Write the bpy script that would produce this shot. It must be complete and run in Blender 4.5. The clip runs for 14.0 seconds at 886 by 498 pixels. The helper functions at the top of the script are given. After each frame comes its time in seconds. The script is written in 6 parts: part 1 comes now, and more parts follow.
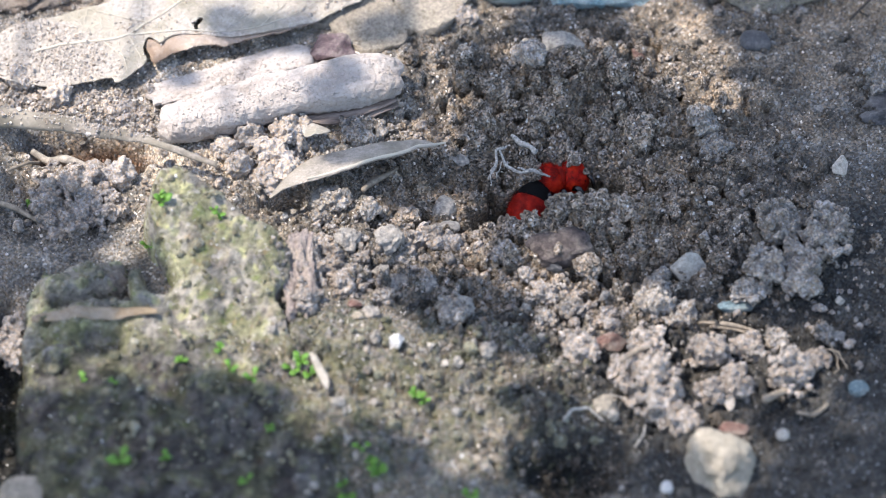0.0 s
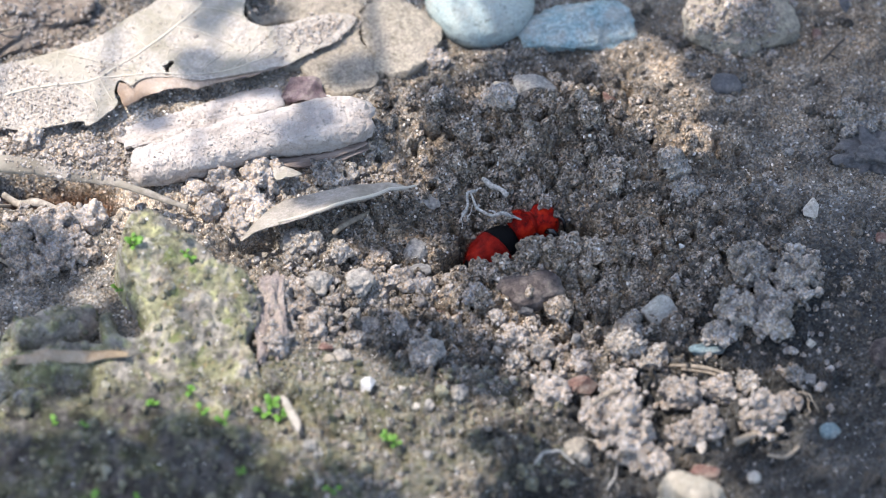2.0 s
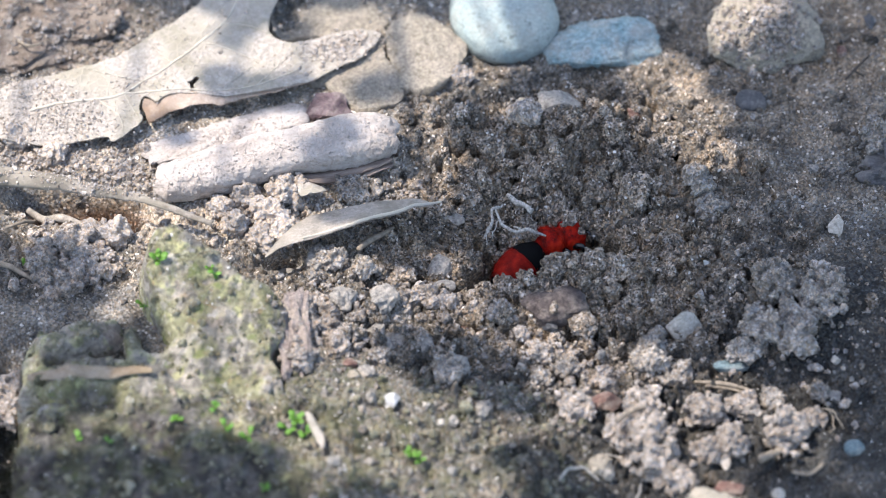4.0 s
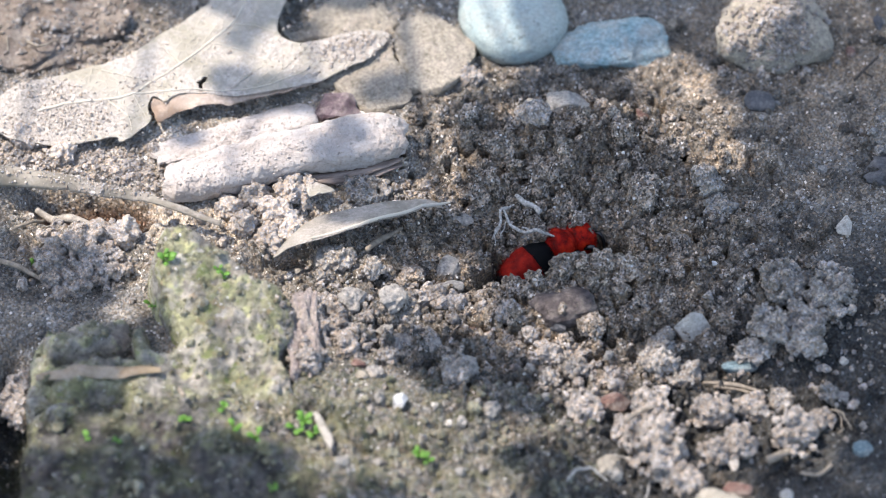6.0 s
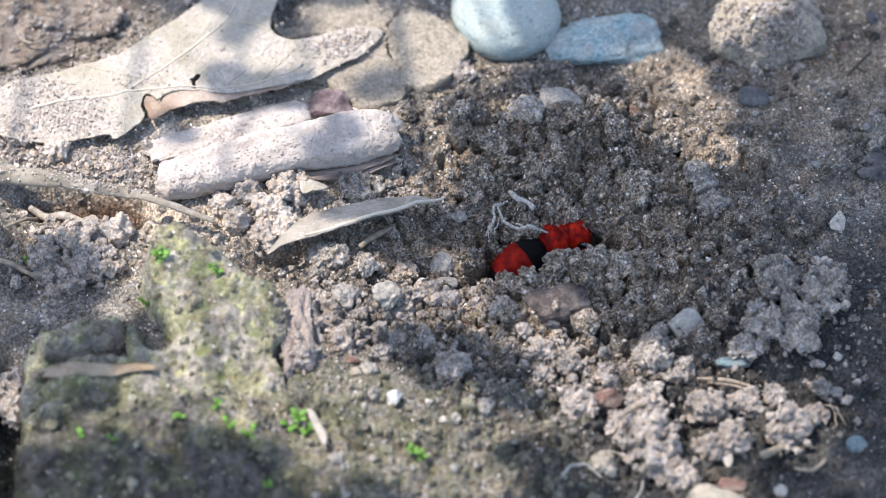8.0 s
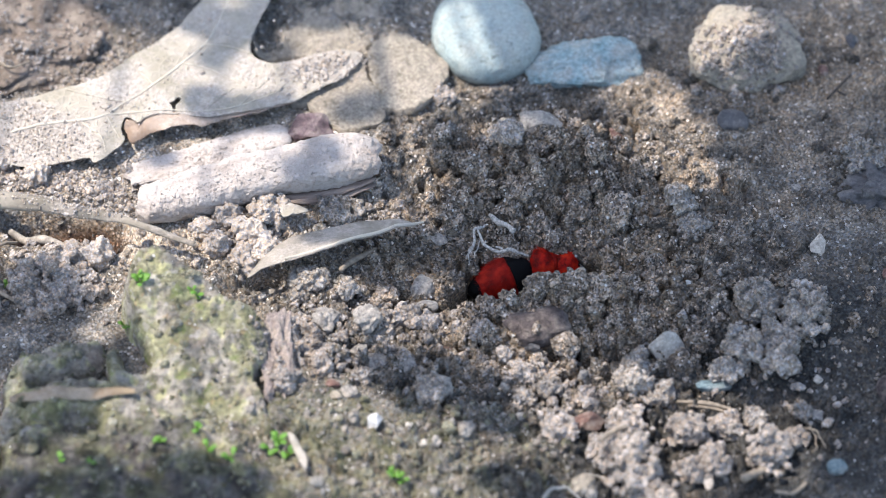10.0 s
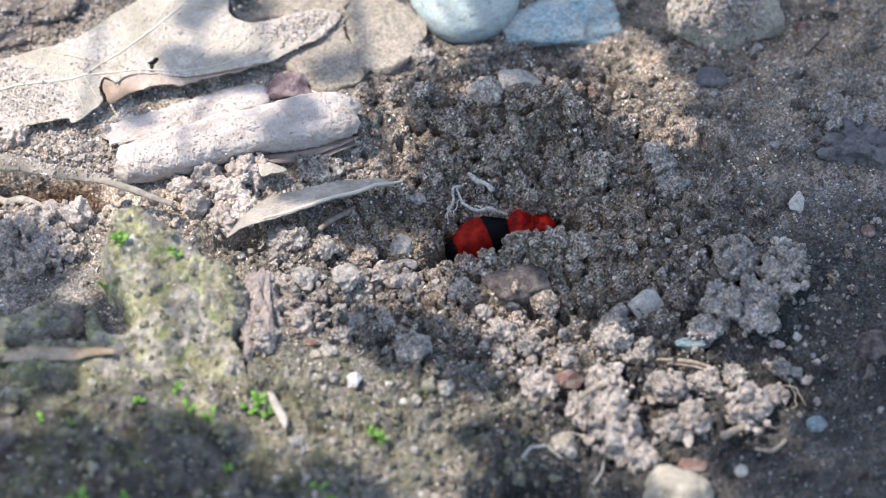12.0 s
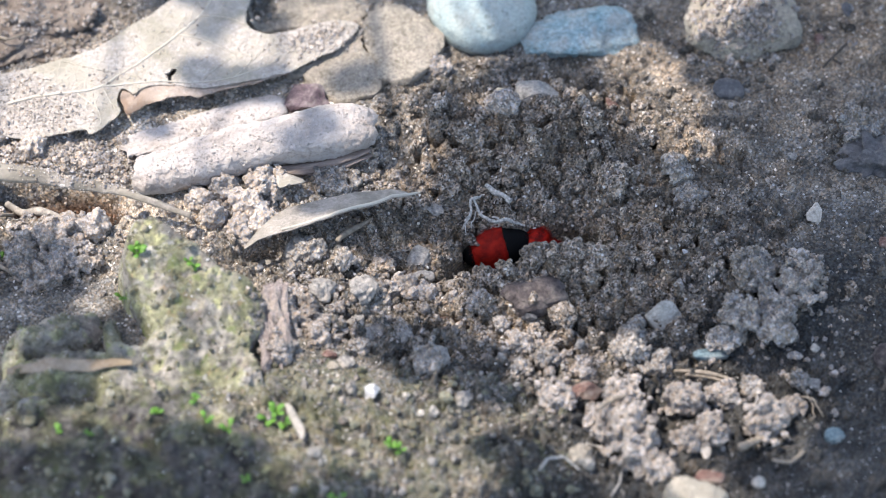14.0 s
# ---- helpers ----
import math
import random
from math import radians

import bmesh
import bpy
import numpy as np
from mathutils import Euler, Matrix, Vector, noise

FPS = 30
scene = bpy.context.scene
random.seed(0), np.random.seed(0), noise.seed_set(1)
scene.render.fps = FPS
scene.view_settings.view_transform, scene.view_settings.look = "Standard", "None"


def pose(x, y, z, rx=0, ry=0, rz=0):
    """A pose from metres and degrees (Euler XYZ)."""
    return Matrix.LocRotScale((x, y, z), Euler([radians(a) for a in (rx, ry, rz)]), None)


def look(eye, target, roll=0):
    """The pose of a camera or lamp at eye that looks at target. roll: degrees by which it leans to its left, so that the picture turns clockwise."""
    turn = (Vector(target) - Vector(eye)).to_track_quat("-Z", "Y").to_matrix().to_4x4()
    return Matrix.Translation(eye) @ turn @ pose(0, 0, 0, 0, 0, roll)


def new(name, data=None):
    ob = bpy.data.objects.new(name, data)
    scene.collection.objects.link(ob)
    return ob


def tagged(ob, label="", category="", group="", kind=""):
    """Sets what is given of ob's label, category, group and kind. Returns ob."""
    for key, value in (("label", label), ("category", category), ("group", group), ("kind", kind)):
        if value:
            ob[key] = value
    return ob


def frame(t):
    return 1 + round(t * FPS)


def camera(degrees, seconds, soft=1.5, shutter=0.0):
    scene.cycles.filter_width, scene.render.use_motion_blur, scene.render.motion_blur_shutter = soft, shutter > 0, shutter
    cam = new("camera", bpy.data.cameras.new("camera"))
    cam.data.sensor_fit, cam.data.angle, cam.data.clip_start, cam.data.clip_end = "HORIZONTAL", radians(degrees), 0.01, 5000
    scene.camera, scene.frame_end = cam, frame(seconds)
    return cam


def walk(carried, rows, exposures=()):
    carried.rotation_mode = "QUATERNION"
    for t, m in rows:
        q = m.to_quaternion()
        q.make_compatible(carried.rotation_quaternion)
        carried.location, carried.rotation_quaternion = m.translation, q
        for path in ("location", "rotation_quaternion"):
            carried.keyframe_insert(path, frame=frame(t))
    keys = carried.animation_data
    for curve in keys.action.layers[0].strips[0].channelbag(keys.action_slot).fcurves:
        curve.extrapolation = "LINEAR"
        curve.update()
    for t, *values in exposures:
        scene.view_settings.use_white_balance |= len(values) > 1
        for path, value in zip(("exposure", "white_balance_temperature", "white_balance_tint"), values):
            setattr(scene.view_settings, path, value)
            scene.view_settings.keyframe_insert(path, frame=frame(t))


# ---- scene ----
# ---- camera: a long lens held by hand, panning over a patch of soil some 16 cm wide ----
cam = camera(11.2, 14.0, soft=1.0)
cam.data.dof.use_dof = True
cam.data.dof.focus_distance = 0.804
cam.data.dof.aperture_fstop = 12.5
EYE = (0.0, -0.5142, 0.6128)
walk(cam, [
    (0.0, look(EYE, (-0.00007, -0.01355, 0))),
    (0.2, look(EYE, (0.00138, -0.01600, 0), 0.03)),
    (0.3, look(EYE, (0.00157, -0.01631, 0), 0.04)),
    (0.5, look(EYE, (0.00114, -0.01508, 0), 0.07)),
    (0.7, look(EYE, (0.00148, -0.01351, 0), 0.08)),
    (0.8, look(EYE, (0.00188, -0.01309, 0), 0.09)),
    (1.0, look(EYE, (0.00174, -0.01234, 0), 0.1)),
    (1.2, look(EYE, (0.00040, -0.00917, 0), 0.15)),
    (1.3, look(EYE, (-0.00075, -0.00635, 0), 0.18)),
    (1.4, look(EYE, (-0.00111, -0.00407, 0), 0.22)),
    (1.5, look(EYE, (0.00010, -0.00228, 0), 0.25)),
    (1.7, look(EYE, (0.00404, -0.00260, 0), 0.31)),
    (1.8, look(EYE, (0.00512, -0.00321, 0), 0.34)),
    (2.0, look(EYE, (0.00502, -0.00376, 0), 0.4)),
    (2.2, look(EYE, (0.00242, -0.00473, 0), 0.34)),
    (2.3, look(EYE, (0.00131, -0.00477, 0), 0.31)),
    (2.5, look(EYE, (0.00112, -0.00337, 0), 0.25)),
    (2.7, look(EYE, (0.00181, -0.00267, 0), 0.25)),
    (3.0, look(EYE, (0.00281, -0.00106, 0), 0.25)),
    (3.2, look(EYE, (0.00253, -0.00083, 0), 0.23)),
    (5.3, look(EYE, (-0.00111, 0.00150, 0))),
    (5.5, look(EYE, (-0.00101, 0.00020, 0))),
    (6.0, look(EYE, (-0.00081, 0.00007, 0), 0.05)),
    (6.5, look(EYE, (0.00000, 0.00000, 0))),
    (7.0, look(EYE, (-0.00049, 0.00025, 0), -0.05)),
    (7.5, look(EYE, (-0.00030, -0.00035, 0), -0.1)),
    (8.0, look(EYE, (0.00033, -0.00073, 0))),
    (8.2, look(EYE, (0.00049, 0.00023, 0))),
    (10.3, look(EYE, (0.00511, 0.00468, 0), 0.3)),
    (10.5, look(EYE, (0.00646, 0.00435, 0), 0.32)),
    (10.7, look(EYE, (0.00807, 0.00333, 0), 0.39)),
    (11.0, look(EYE, (0.00985, 0.00192, 0), 0.5)),
    (11.2, look(EYE, (0.00910, 0.00084, 0), 0.43)),
    (11.5, look(EYE, (0.00658, -0.00211, 0), 0.32)),
    (11.8, look(EYE, (0.00805, -0.00387, 0), 0.32)),
    (12.0, look(EYE, (0.00749, -0.00485, 0), 0.32)),
    (12.2, look(EYE, (0.00603, -0.00624, 0), 0.32)),
    (12.5, look(EYE, (0.00706, -0.00235, 0), 0.32)),
    (12.8, look(EYE, (0.00543, -0.00327, 0), 0.22)),
    (13.0, look(EYE, (0.00465, -0.00318, 0), 0.16)),
    (13.2, look(EYE, (0.00352, -0.00252, 0), 0.16)),
    (13.5, look(EYE, (0.00461, -0.00170, 0), 0.15)),
    (14.0, look(EYE, (0.00441, -0.00223, 0), 0.05)),
], exposures=[(0.0, 1.62, 7050.0, 12.0), (14.0, 1.62, 7050.0, 12.0)])

# ---- light: open sky, and a sun that falls through gaps in added unseen foliage ----
SUN = Vector((-0.46, 0.14, 0.88)).normalized()
world = bpy.data.worlds.new("world")
scene.world = world
world.use_nodes = True
sky = world.node_tree.nodes.new("ShaderNodeTexSky")
sky.sky_type = "NISHITA"
sky.sun_disc = False
sky.dust_density = 1.3
sky.sun_elevation = math.asin(SUN.z)
sky.sun_rotation = math.atan2(SUN.x, SUN.y)
world.node_tree.links.new(sky.outputs[0], world.node_tree.nodes["Background"].inputs[0])
world.node_tree.nodes["Background"].inputs[1].default_value = 0.15
sun = new("sun", bpy.data.lights.new("sun", "SUN"))
sun.data.energy = 2.4
sun.data.angle = radians(0.53)
sun.data.color = (1.0, 0.962, 0.925)
sun.matrix_world = look(SUN * 3, (0, 0, 0))

from mathutils import geometry
from mathutils.bvhtree import BVHTree

MM = 0.001
RNG = np.random.default_rng(7)


# ---- helpers for shapes ----
def hashed(ix, iy, iz, seed):
    """Evenly spread numbers in 0..1 for whole-numbered cells."""
    h = (ix.astype(np.int64) * 374761393 + iy.astype(np.int64) * 668265263 + iz.astype(np.int64) * 2147483647 + seed * 144665) & 0xFFFFFFFF
    h = ((h ^ (h >> 13)) * 1274126177) & 0xFFFFFFFF
    h = ((h ^ (h >> 16)) * 2246822519) & 0xFFFFFFFF
    return ((h ^ (h >> 13)) & 0xFFFFFF) / float(0xFFFFFF)


def grain(p, size, seed=0):
    """Smooth noise in -1..1 at the points p (n, 3), with lumps of the given size."""
    q = np.asarray(p, float) / size + 1000.0
    i = np.floor(q).astype(np.int64)
    f = q - i
    f = f * f * (3 - 2 * f)
    total = 0
    for a in (0, 1):
        for b in (0, 1):
            for c in (0, 1):
                w = (f[:, 0] if a else 1 - f[:, 0]) * (f[:, 1] if b else 1 - f[:, 1]) * (f[:, 2] if c else 1 - f[:, 2])
                total = total + w * hashed(i[:, 0] + a, i[:, 1] + b, i[:, 2] + c, seed)
    return total * 2 - 1


def fractal(p, size, seed=0, octaves=4, fade=0.5):
    return sum(grain(p, size / 2 ** k, seed + 17 * k) * fade ** k for k in range(octaves))


def flat3(x, y):
    return np.stack([x, y, np.zeros_like(x)], 1)


def crumble(x, y, size, seed):
    """Rounded crumbs side by side: heights in 0..about 0.7 for cells of the given size."""
    u, v = x / size + 500.0, y / size + 500.0
    iu, iv = np.floor(u).astype(np.int64), np.floor(v).astype(np.int64)
    zero, best = np.zeros_like(iu), np.zeros_like(u)
    for a in (-1, 0, 1):
        for b in (-1, 0, 1):
            cu, cv = iu + a, iv + b
            du = u - cu - hashed(cu, cv, zero, seed)
            dv = v - cv - hashed(cu, cv, zero, seed + 1)
            r = 0.45 + 0.4 * hashed(cu, cv, zero, seed + 2)
            best = np.maximum(best, np.sqrt(np.maximum(r * r - du * du - dv * dv, 0)) * (0.5 + 0.6 * hashed(cu, cv, zero, seed + 3)))
    return best


def chunks(x, y, size, seed):
    """Angular crumbs with tilted tops: heights in 0..about 1 for cells of the given size."""
    u, v = x / size + 700.0, y / size + 700.0
    iu, iv = np.floor(u).astype(np.int64), np.floor(v).astype(np.int64)
    zero, best = np.zeros_like(iu), np.zeros_like(u)
    for a in (-1, 0, 1):
        for b in (-1, 0, 1):
            cu, cv = iu + a, iv + b
            du = u - cu - hashed(cu, cv, zero, seed)
            dv = v - cv - hashed(cu, cv, zero, seed + 1)
            turn = 6.28 * hashed(cu, cv, zero, seed + 4)
            c, s = np.cos(turn), np.sin(turn)
            p, q = du * c + dv * s, dv * c - du * s
            d = np.maximum(np.maximum(np.abs(p) * 1.1, np.abs(0.5 * p + 0.87 * q)), np.abs(0.6 * p - 0.8 * q) * 0.9)
            r = 0.42 + 0.35 * hashed(cu, cv, zero, seed + 2)
            top = 0.35 + 0.65 * hashed(cu, cv, zero, seed + 3) + 0.55 * p
            best = np.maximum(best, np.clip((r - d) * 3.2, 0, 1) * top)
    return best


def crumble3(p, size, seed):
    """The same in space, at points (n, 3)."""
    q = p / size + 300.0
    i = np.floor(q).astype(np.int64)
    best = np.zeros(len(q))
    for a in (-1, 0, 1):
        for b in (-1, 0, 1):
            for c in (-1, 0, 1):
                j = i + (a, b, c)
                d2 = sum((q[:, k] - j[:, k] - hashed(j[:, 0], j[:, 1], j[:, 2], seed + k)) ** 2 for k in range(3))
                r = 0.55 + 0.35 * hashed(j[:, 0], j[:, 1], j[:, 2], seed + 3)
                best = np.maximum(best, np.sqrt(np.maximum(r * r - d2, 0)))
    return best


def bump_at(x, y, centre, rx, ry, turn=0.0, power=1.0):
    """A soft hill of height 1 with the given half-axes in metres."""
    c, s = math.cos(radians(turn)), math.sin(radians(turn))
    dx, dy = x - centre[0], y - centre[1]
    u, v = (dx * c + dy * s) / rx, (-dx * s + dy * c) / ry
    return np.exp(-(u * u + v * v) ** power)


def mesh_of(name, verts, faces, material, smooth=True):
    me = bpy.data.meshes.new(name)
    verts, faces = np.asarray(verts, np.float32), np.asarray(faces, np.int32)
    n, k = faces.shape
    me.vertices.add(len(verts))
    me.vertices.foreach_set("co", verts.ravel())
    me.loops.add(n * k)
    me.loops.foreach_set("vertex_index", faces.ravel())
    me.polygons.add(n)
    me.polygons.foreach_set("loop_start", np.arange(0, n * k, k, dtype=np.int32))
    me.polygons.foreach_set("use_smooth", np.full(n, smooth))
    me.update(calc_edges=True)
    me.materials.append(material)
    return me


BALLS = {}


def ball(level):
    """Unit icosphere as arrays."""
    if level not in BALLS:
        bm = bmesh.new()
        bmesh.ops.create_icosphere(bm, subdivisions=level, radius=1)
        BALLS[level] = (np.array([v.co[:] for v in bm.verts]), np.array([[v.index for v in f.verts] for f in bm.faces]))
        bm.free()
    return BALLS[level]


def thing(name, me, at, label, category, group="", turn=(0, 0, 0), kind=""):
    ob = new(name, me)
    ob.location = at
    ob.rotation_euler = [radians(a) for a in turn]
    return tagged(ob, label, category, group, kind)


def part(name, me, parent, label=""):
    ob = new(name, me)
    ob.parent = parent
    return tagged(ob, label)


# ---- materials ----
class Mat:
    """A node material under construction."""

    def __init__(self, name, rough=0.9, spec=0.3):
        self.m = bpy.data.materials.new(name)
        self.m.use_nodes = True
        self.t = self.m.node_tree
        self.b = self.t.nodes["Principled BSDF"]
        self.b.inputs["Roughness"].default_value = rough
        self.b.inputs["Specular IOR Level"].default_value = spec
        self.geo = self.t.nodes.new("ShaderNodeTexCoord")
        self.pos = self.geo.outputs["Object"]

    def link(self, a, b):
        self.t.links.new(a, b)
        return b

    def noise(self, size, detail=4.0, rough=0.6, stretch=None):
        n = self.t.nodes.new("ShaderNodeTexNoise")
        n.inputs["Scale"].default_value = 1 / size
        n.inputs["Detail"].default_value = detail
        n.inputs["Roughness"].default_value = rough
        src = self.pos
        if stretch:
            mp = self.t.nodes.new("ShaderNodeMapping")
            mp.inputs["Scale"].default_value = stretch
            self.link(self.pos, mp.inputs[0])
            src = mp.outputs[0]
        self.link(src, n.inputs["Vector"])
        return n.outputs[0]

    def cells(self, size, out="Color"):
        n = self.t.nodes.new("ShaderNodeTexVoronoi")
        n.inputs["Scale"].default_value = 1 / size
        self.link(self.pos, n.inputs["Vector"])
        return n.outputs[out]

    def ramp(self, fac, *stops):
        n = self.t.nodes.new("ShaderNodeValToRGB")
        e = n.color_ramp.elements
        while len(e) < len(stops):
            e.new(0.5)
        for el, (p, c) in zip(e, stops):
            el.position = p
            el.color = (c, c, c, 1) if isinstance(c, (int, float)) else (*c, 1)
        self.link(fac, n.inputs[0])
        return n.outputs[0]

    def mix(self, fac, a, b, mode="MIX"):
        n = self.t.nodes.new("ShaderNodeMix")
        n.data_type, n.blend_type = "RGBA", mode
        for v, i in ((fac, 0), (a, 6), (b, 7)):
            if isinstance(v, (int, float)):
                n.inputs[i].default_value = v if i == 0 else (v, v, v, 1)
            elif isinstance(v, tuple):
                n.inputs[i].default_value = (*v, 1)
            else:
                self.link(v, n.inputs[i])
        return n.outputs[2]

    def maths(self, op, a, b=0.0):
        n = self.t.nodes.new("ShaderNodeMath")
        n.operation = op
        for v, i in ((a, 0), (b, 1)):
            if isinstance(v, (int, float)):
                n.inputs[i].default_value = v
            else:
                self.link(v, n.inputs[i])
        return n.outputs[0]

    def spot(self, centre, rx, ry, soft=0.35, wobble=0.35, lumps=0.012):
        """1 inside an uneven stain on the ground, 0 outside."""
        mp = self.t.nodes.new("ShaderNodeMapping")
        mp.inputs["Location"].default_value = (-centre[0] / rx, -centre[1] / ry, 0)
        mp.inputs["Scale"].default_value = (1 / rx, 1 / ry, 0)
        self.link(self.pos, mp.inputs[0])
        ln = self.t.nodes.new("ShaderNodeVectorMath")
        ln.operation = "LENGTH"
        self.link(mp.outputs[0], ln.inputs[0])
        n = self.maths("MULTIPLY", self.maths("SUBTRACT", self.noise(lumps, 4), 0.5), wobble * 2)
        return self.ramp(self.maths("ADD", ln.outputs["Value"], n), (1 - soft, 1.0), (1.0, 0.0))

    def island(self):
        return self.t.nodes.new("ShaderNodeNewGeometry").outputs["Random Per Island"]

    def colour(self, c):
        if isinstance(c, tuple):
            self.b.inputs["Base Color"].default_value = (*c, 1)
        else:
            self.link(c, self.b.inputs["Base Color"])
        return self

    def rough(self, r):
        self.link(r, self.b.inputs["Roughness"])
        return self

    def bump(self, height, distance, strength=1.0):
        n = self.t.nodes.new("ShaderNodeBump")
        n.inputs["Strength"].default_value = strength
        n.inputs["Distance"].default_value = distance
        self.link(height, n.inputs["Height"])
        if self.b.inputs["Normal"].is_linked:
            self.link(self.b.inputs["Normal"].links[0].from_socket, n.inputs["Normal"])
        self.link(n.outputs[0], self.b.inputs["Normal"])
        return self


def soil_grains(m, dark, mid, pale, sparkle=True, contrast=0.78, relief=1.0):
    """Mineral grains of mixed tone over a cloudy soil colour."""
    tone = m.ramp(m.noise(6 * MM, 6, 0.65), (0.32, dark), (0.52, mid), (0.72, pale))
    speck = m.cells(0.36 * MM)
    lum = m.t.nodes.new("ShaderNodeRGBToBW")
    m.link(speck, lum.inputs[0])
    c = m.mix(contrast, tone, m.ramp(lum.outputs[0], (0.2, 0.27), (0.5, 0.9), (0.8, 1.85)), "MULTIPLY")
    hue = m.t.nodes.new("ShaderNodeSeparateColor")
    m.link(speck, hue.inputs[0])
    c = m.mix(1.0, c, m.ramp(hue.outputs[2], (0.1, (1.13, 1.0, 0.86)), (0.5, (1.0, 1.0, 0.98)), (0.9, (0.93, 0.99, 1.08))), "MULTIPLY")
    fine = m.noise(0.5 * MM, 3)
    c = m.mix(contrast * 0.7, c, m.ramp(fine, (0.3, 0.5), (0.7, 1.5)), "MULTIPLY")
    if sparkle:
        # glossy quartz specks, their glints painted as pale colour
        glint = m.cells(0.42 * MM)
        sep = m.t.nodes.new("ShaderNodeSeparateColor")
        m.link(glint, sep.inputs[0])
        hit = m.ramp(sep.outputs[1], (0.982, 0.0), (0.986, 1.0))
        c = m.mix(hit, c, (0.56, 0.54, 0.51))
        m.rough(m.ramp(hit, (0.0, 0.9), (1.0, 0.28)))
    m.bump(m.noise(1.1 * MM, 5, 0.7), 0.8 * MM * relief, 1.0)
    m.bump(fine, 0.35 * MM * relief, 1.0)
    return c


def make_ground_material():
    m = Mat("soil", 0.92, 0.25)
    dry = soil_grains(m, (0.086, 0.080, 0.072), (0.166, 0.155, 0.139), (0.270, 0.252, 0.226), True, 0.65)
    dry = m.mix(0.9, dry, m.ramp(m.noise(8 * MM, 4, 0.55), (0.34, (0.66, 0.69, 0.72)), (0.5, (1.0, 1.0, 1.0)), (0.64, (1.30, 1.22, 1.13))), "MULTIPLY")
    damp = m.mix(1.0, dry, (1.43, 1.25, 1.06), "MULTIPLY")
    # one dark tone: wet soil at right, shade painted into the soil elsewhere
    wet_shade = m.mix(1.0, dry, (0.275, 0.298, 0.325), "MULTIPLY")
    dug = m.spot((0.0202, 0.0054), 0.036, 0.034, 0.35, 0.3)
    c = m.mix(dug, dry, damp)
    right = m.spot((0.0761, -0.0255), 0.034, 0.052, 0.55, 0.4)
    c = m.mix(right, c, m.mix(0.92, dry, wet_shade))
    c = m.mix(m.spot((0.0479, -0.0428), 0.036, 0.024, 0.5, 0.4), c, wet_shade)
    c = m.mix(m.spot((0.0717, 0.0364), 0.030, 0.044, 0.6, 0.4), c, m.mix(0.04, dry, wet_shade))
    c = m.mix(m.spot((0.0589, -0.0560), 0.052, 0.026, 0.5, 0.4), c, m.mix(0.88, dry, wet_shade))
    # the hollow's shade, painted into the soil colour
    c = m.mix(m.spot((0.0210, -0.0602), 0.011, 0.008, 0.4, 0.4), c, wet_shade)
    # shade of the gap left of the mossy rock, painted on the soil
    c = m.mix(m.spot((-0.0753, -0.0500), 0.010, 0.026, 0.3, 0.3), c, wet_shade)
    # front-left shade, put into the soil colour
    c = m.mix(m.spot((-0.0510, -0.0572), 0.040, 0.014, 0.5, 0.4), c, wet_shade)
    sand = m.spot((0.0500, 0.0323), 0.032, 0.034, 0.6, 0.5)
    c = m.mix(m.maths("MULTIPLY", sand, 0.8), c, m.mix(1.0, dry, (1.17, 1.06, 0.95), "MULTIPLY"))
    # weak sun in the back right corner, painted as paler, warmer soil
    c = m.mix(m.spot((0.0780, 0.0500), 0.034, 0.030, 0.7, 0.5), c, m.mix(1.0, dry, (1.27, 1.12, 0.97), "MULTIPLY"))
    dust = m.spot((-0.0432, 0.0214), 0.050, 0.034, 0.5, 0.4)
    c = m.mix(m.maths("MULTIPLY", dust, 0.9), c, m.mix(1.0, dry, (2.3, 2.2, 2.1), "MULTIPLY"))
    # reddish soil, with the shade under the curled leaf painted in
    c = m.mix(m.spot((-0.0639, 0.0101), 0.014, 0.0055, 0.3, 0.3), c, m.mix(1.0, dry, (0.80, 0.55, 0.44), "MULTIPLY"))
    moss = m.spot((-0.0273, -0.0488), 0.052, 0.030, 0.6, 0.5, 0.008)
    patch = m.ramp(m.noise(5 * MM, 5, 0.7), (0.42, 0.0), (0.62, 1.0))
    c = m.mix(m.maths("MULTIPLY", m.maths("MULTIPLY", moss, patch), 0.55), c, (0.17, 0.175, 0.07))
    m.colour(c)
    return m.m


def make_soil(name, dark, mid, pale, contrast=0.75, sparkle=True):
    m = Mat(name, 0.95, 0.2)
    c = soil_grains(m, dark, mid, pale, sparkle, contrast, 0.8)
    c = m.mix(0.5, c, m.ramp(m.island(), (0.0, 0.55), (0.5, 1.0), (1.0, 1.45)), "MULTIPLY")
    return m.colour(c).m


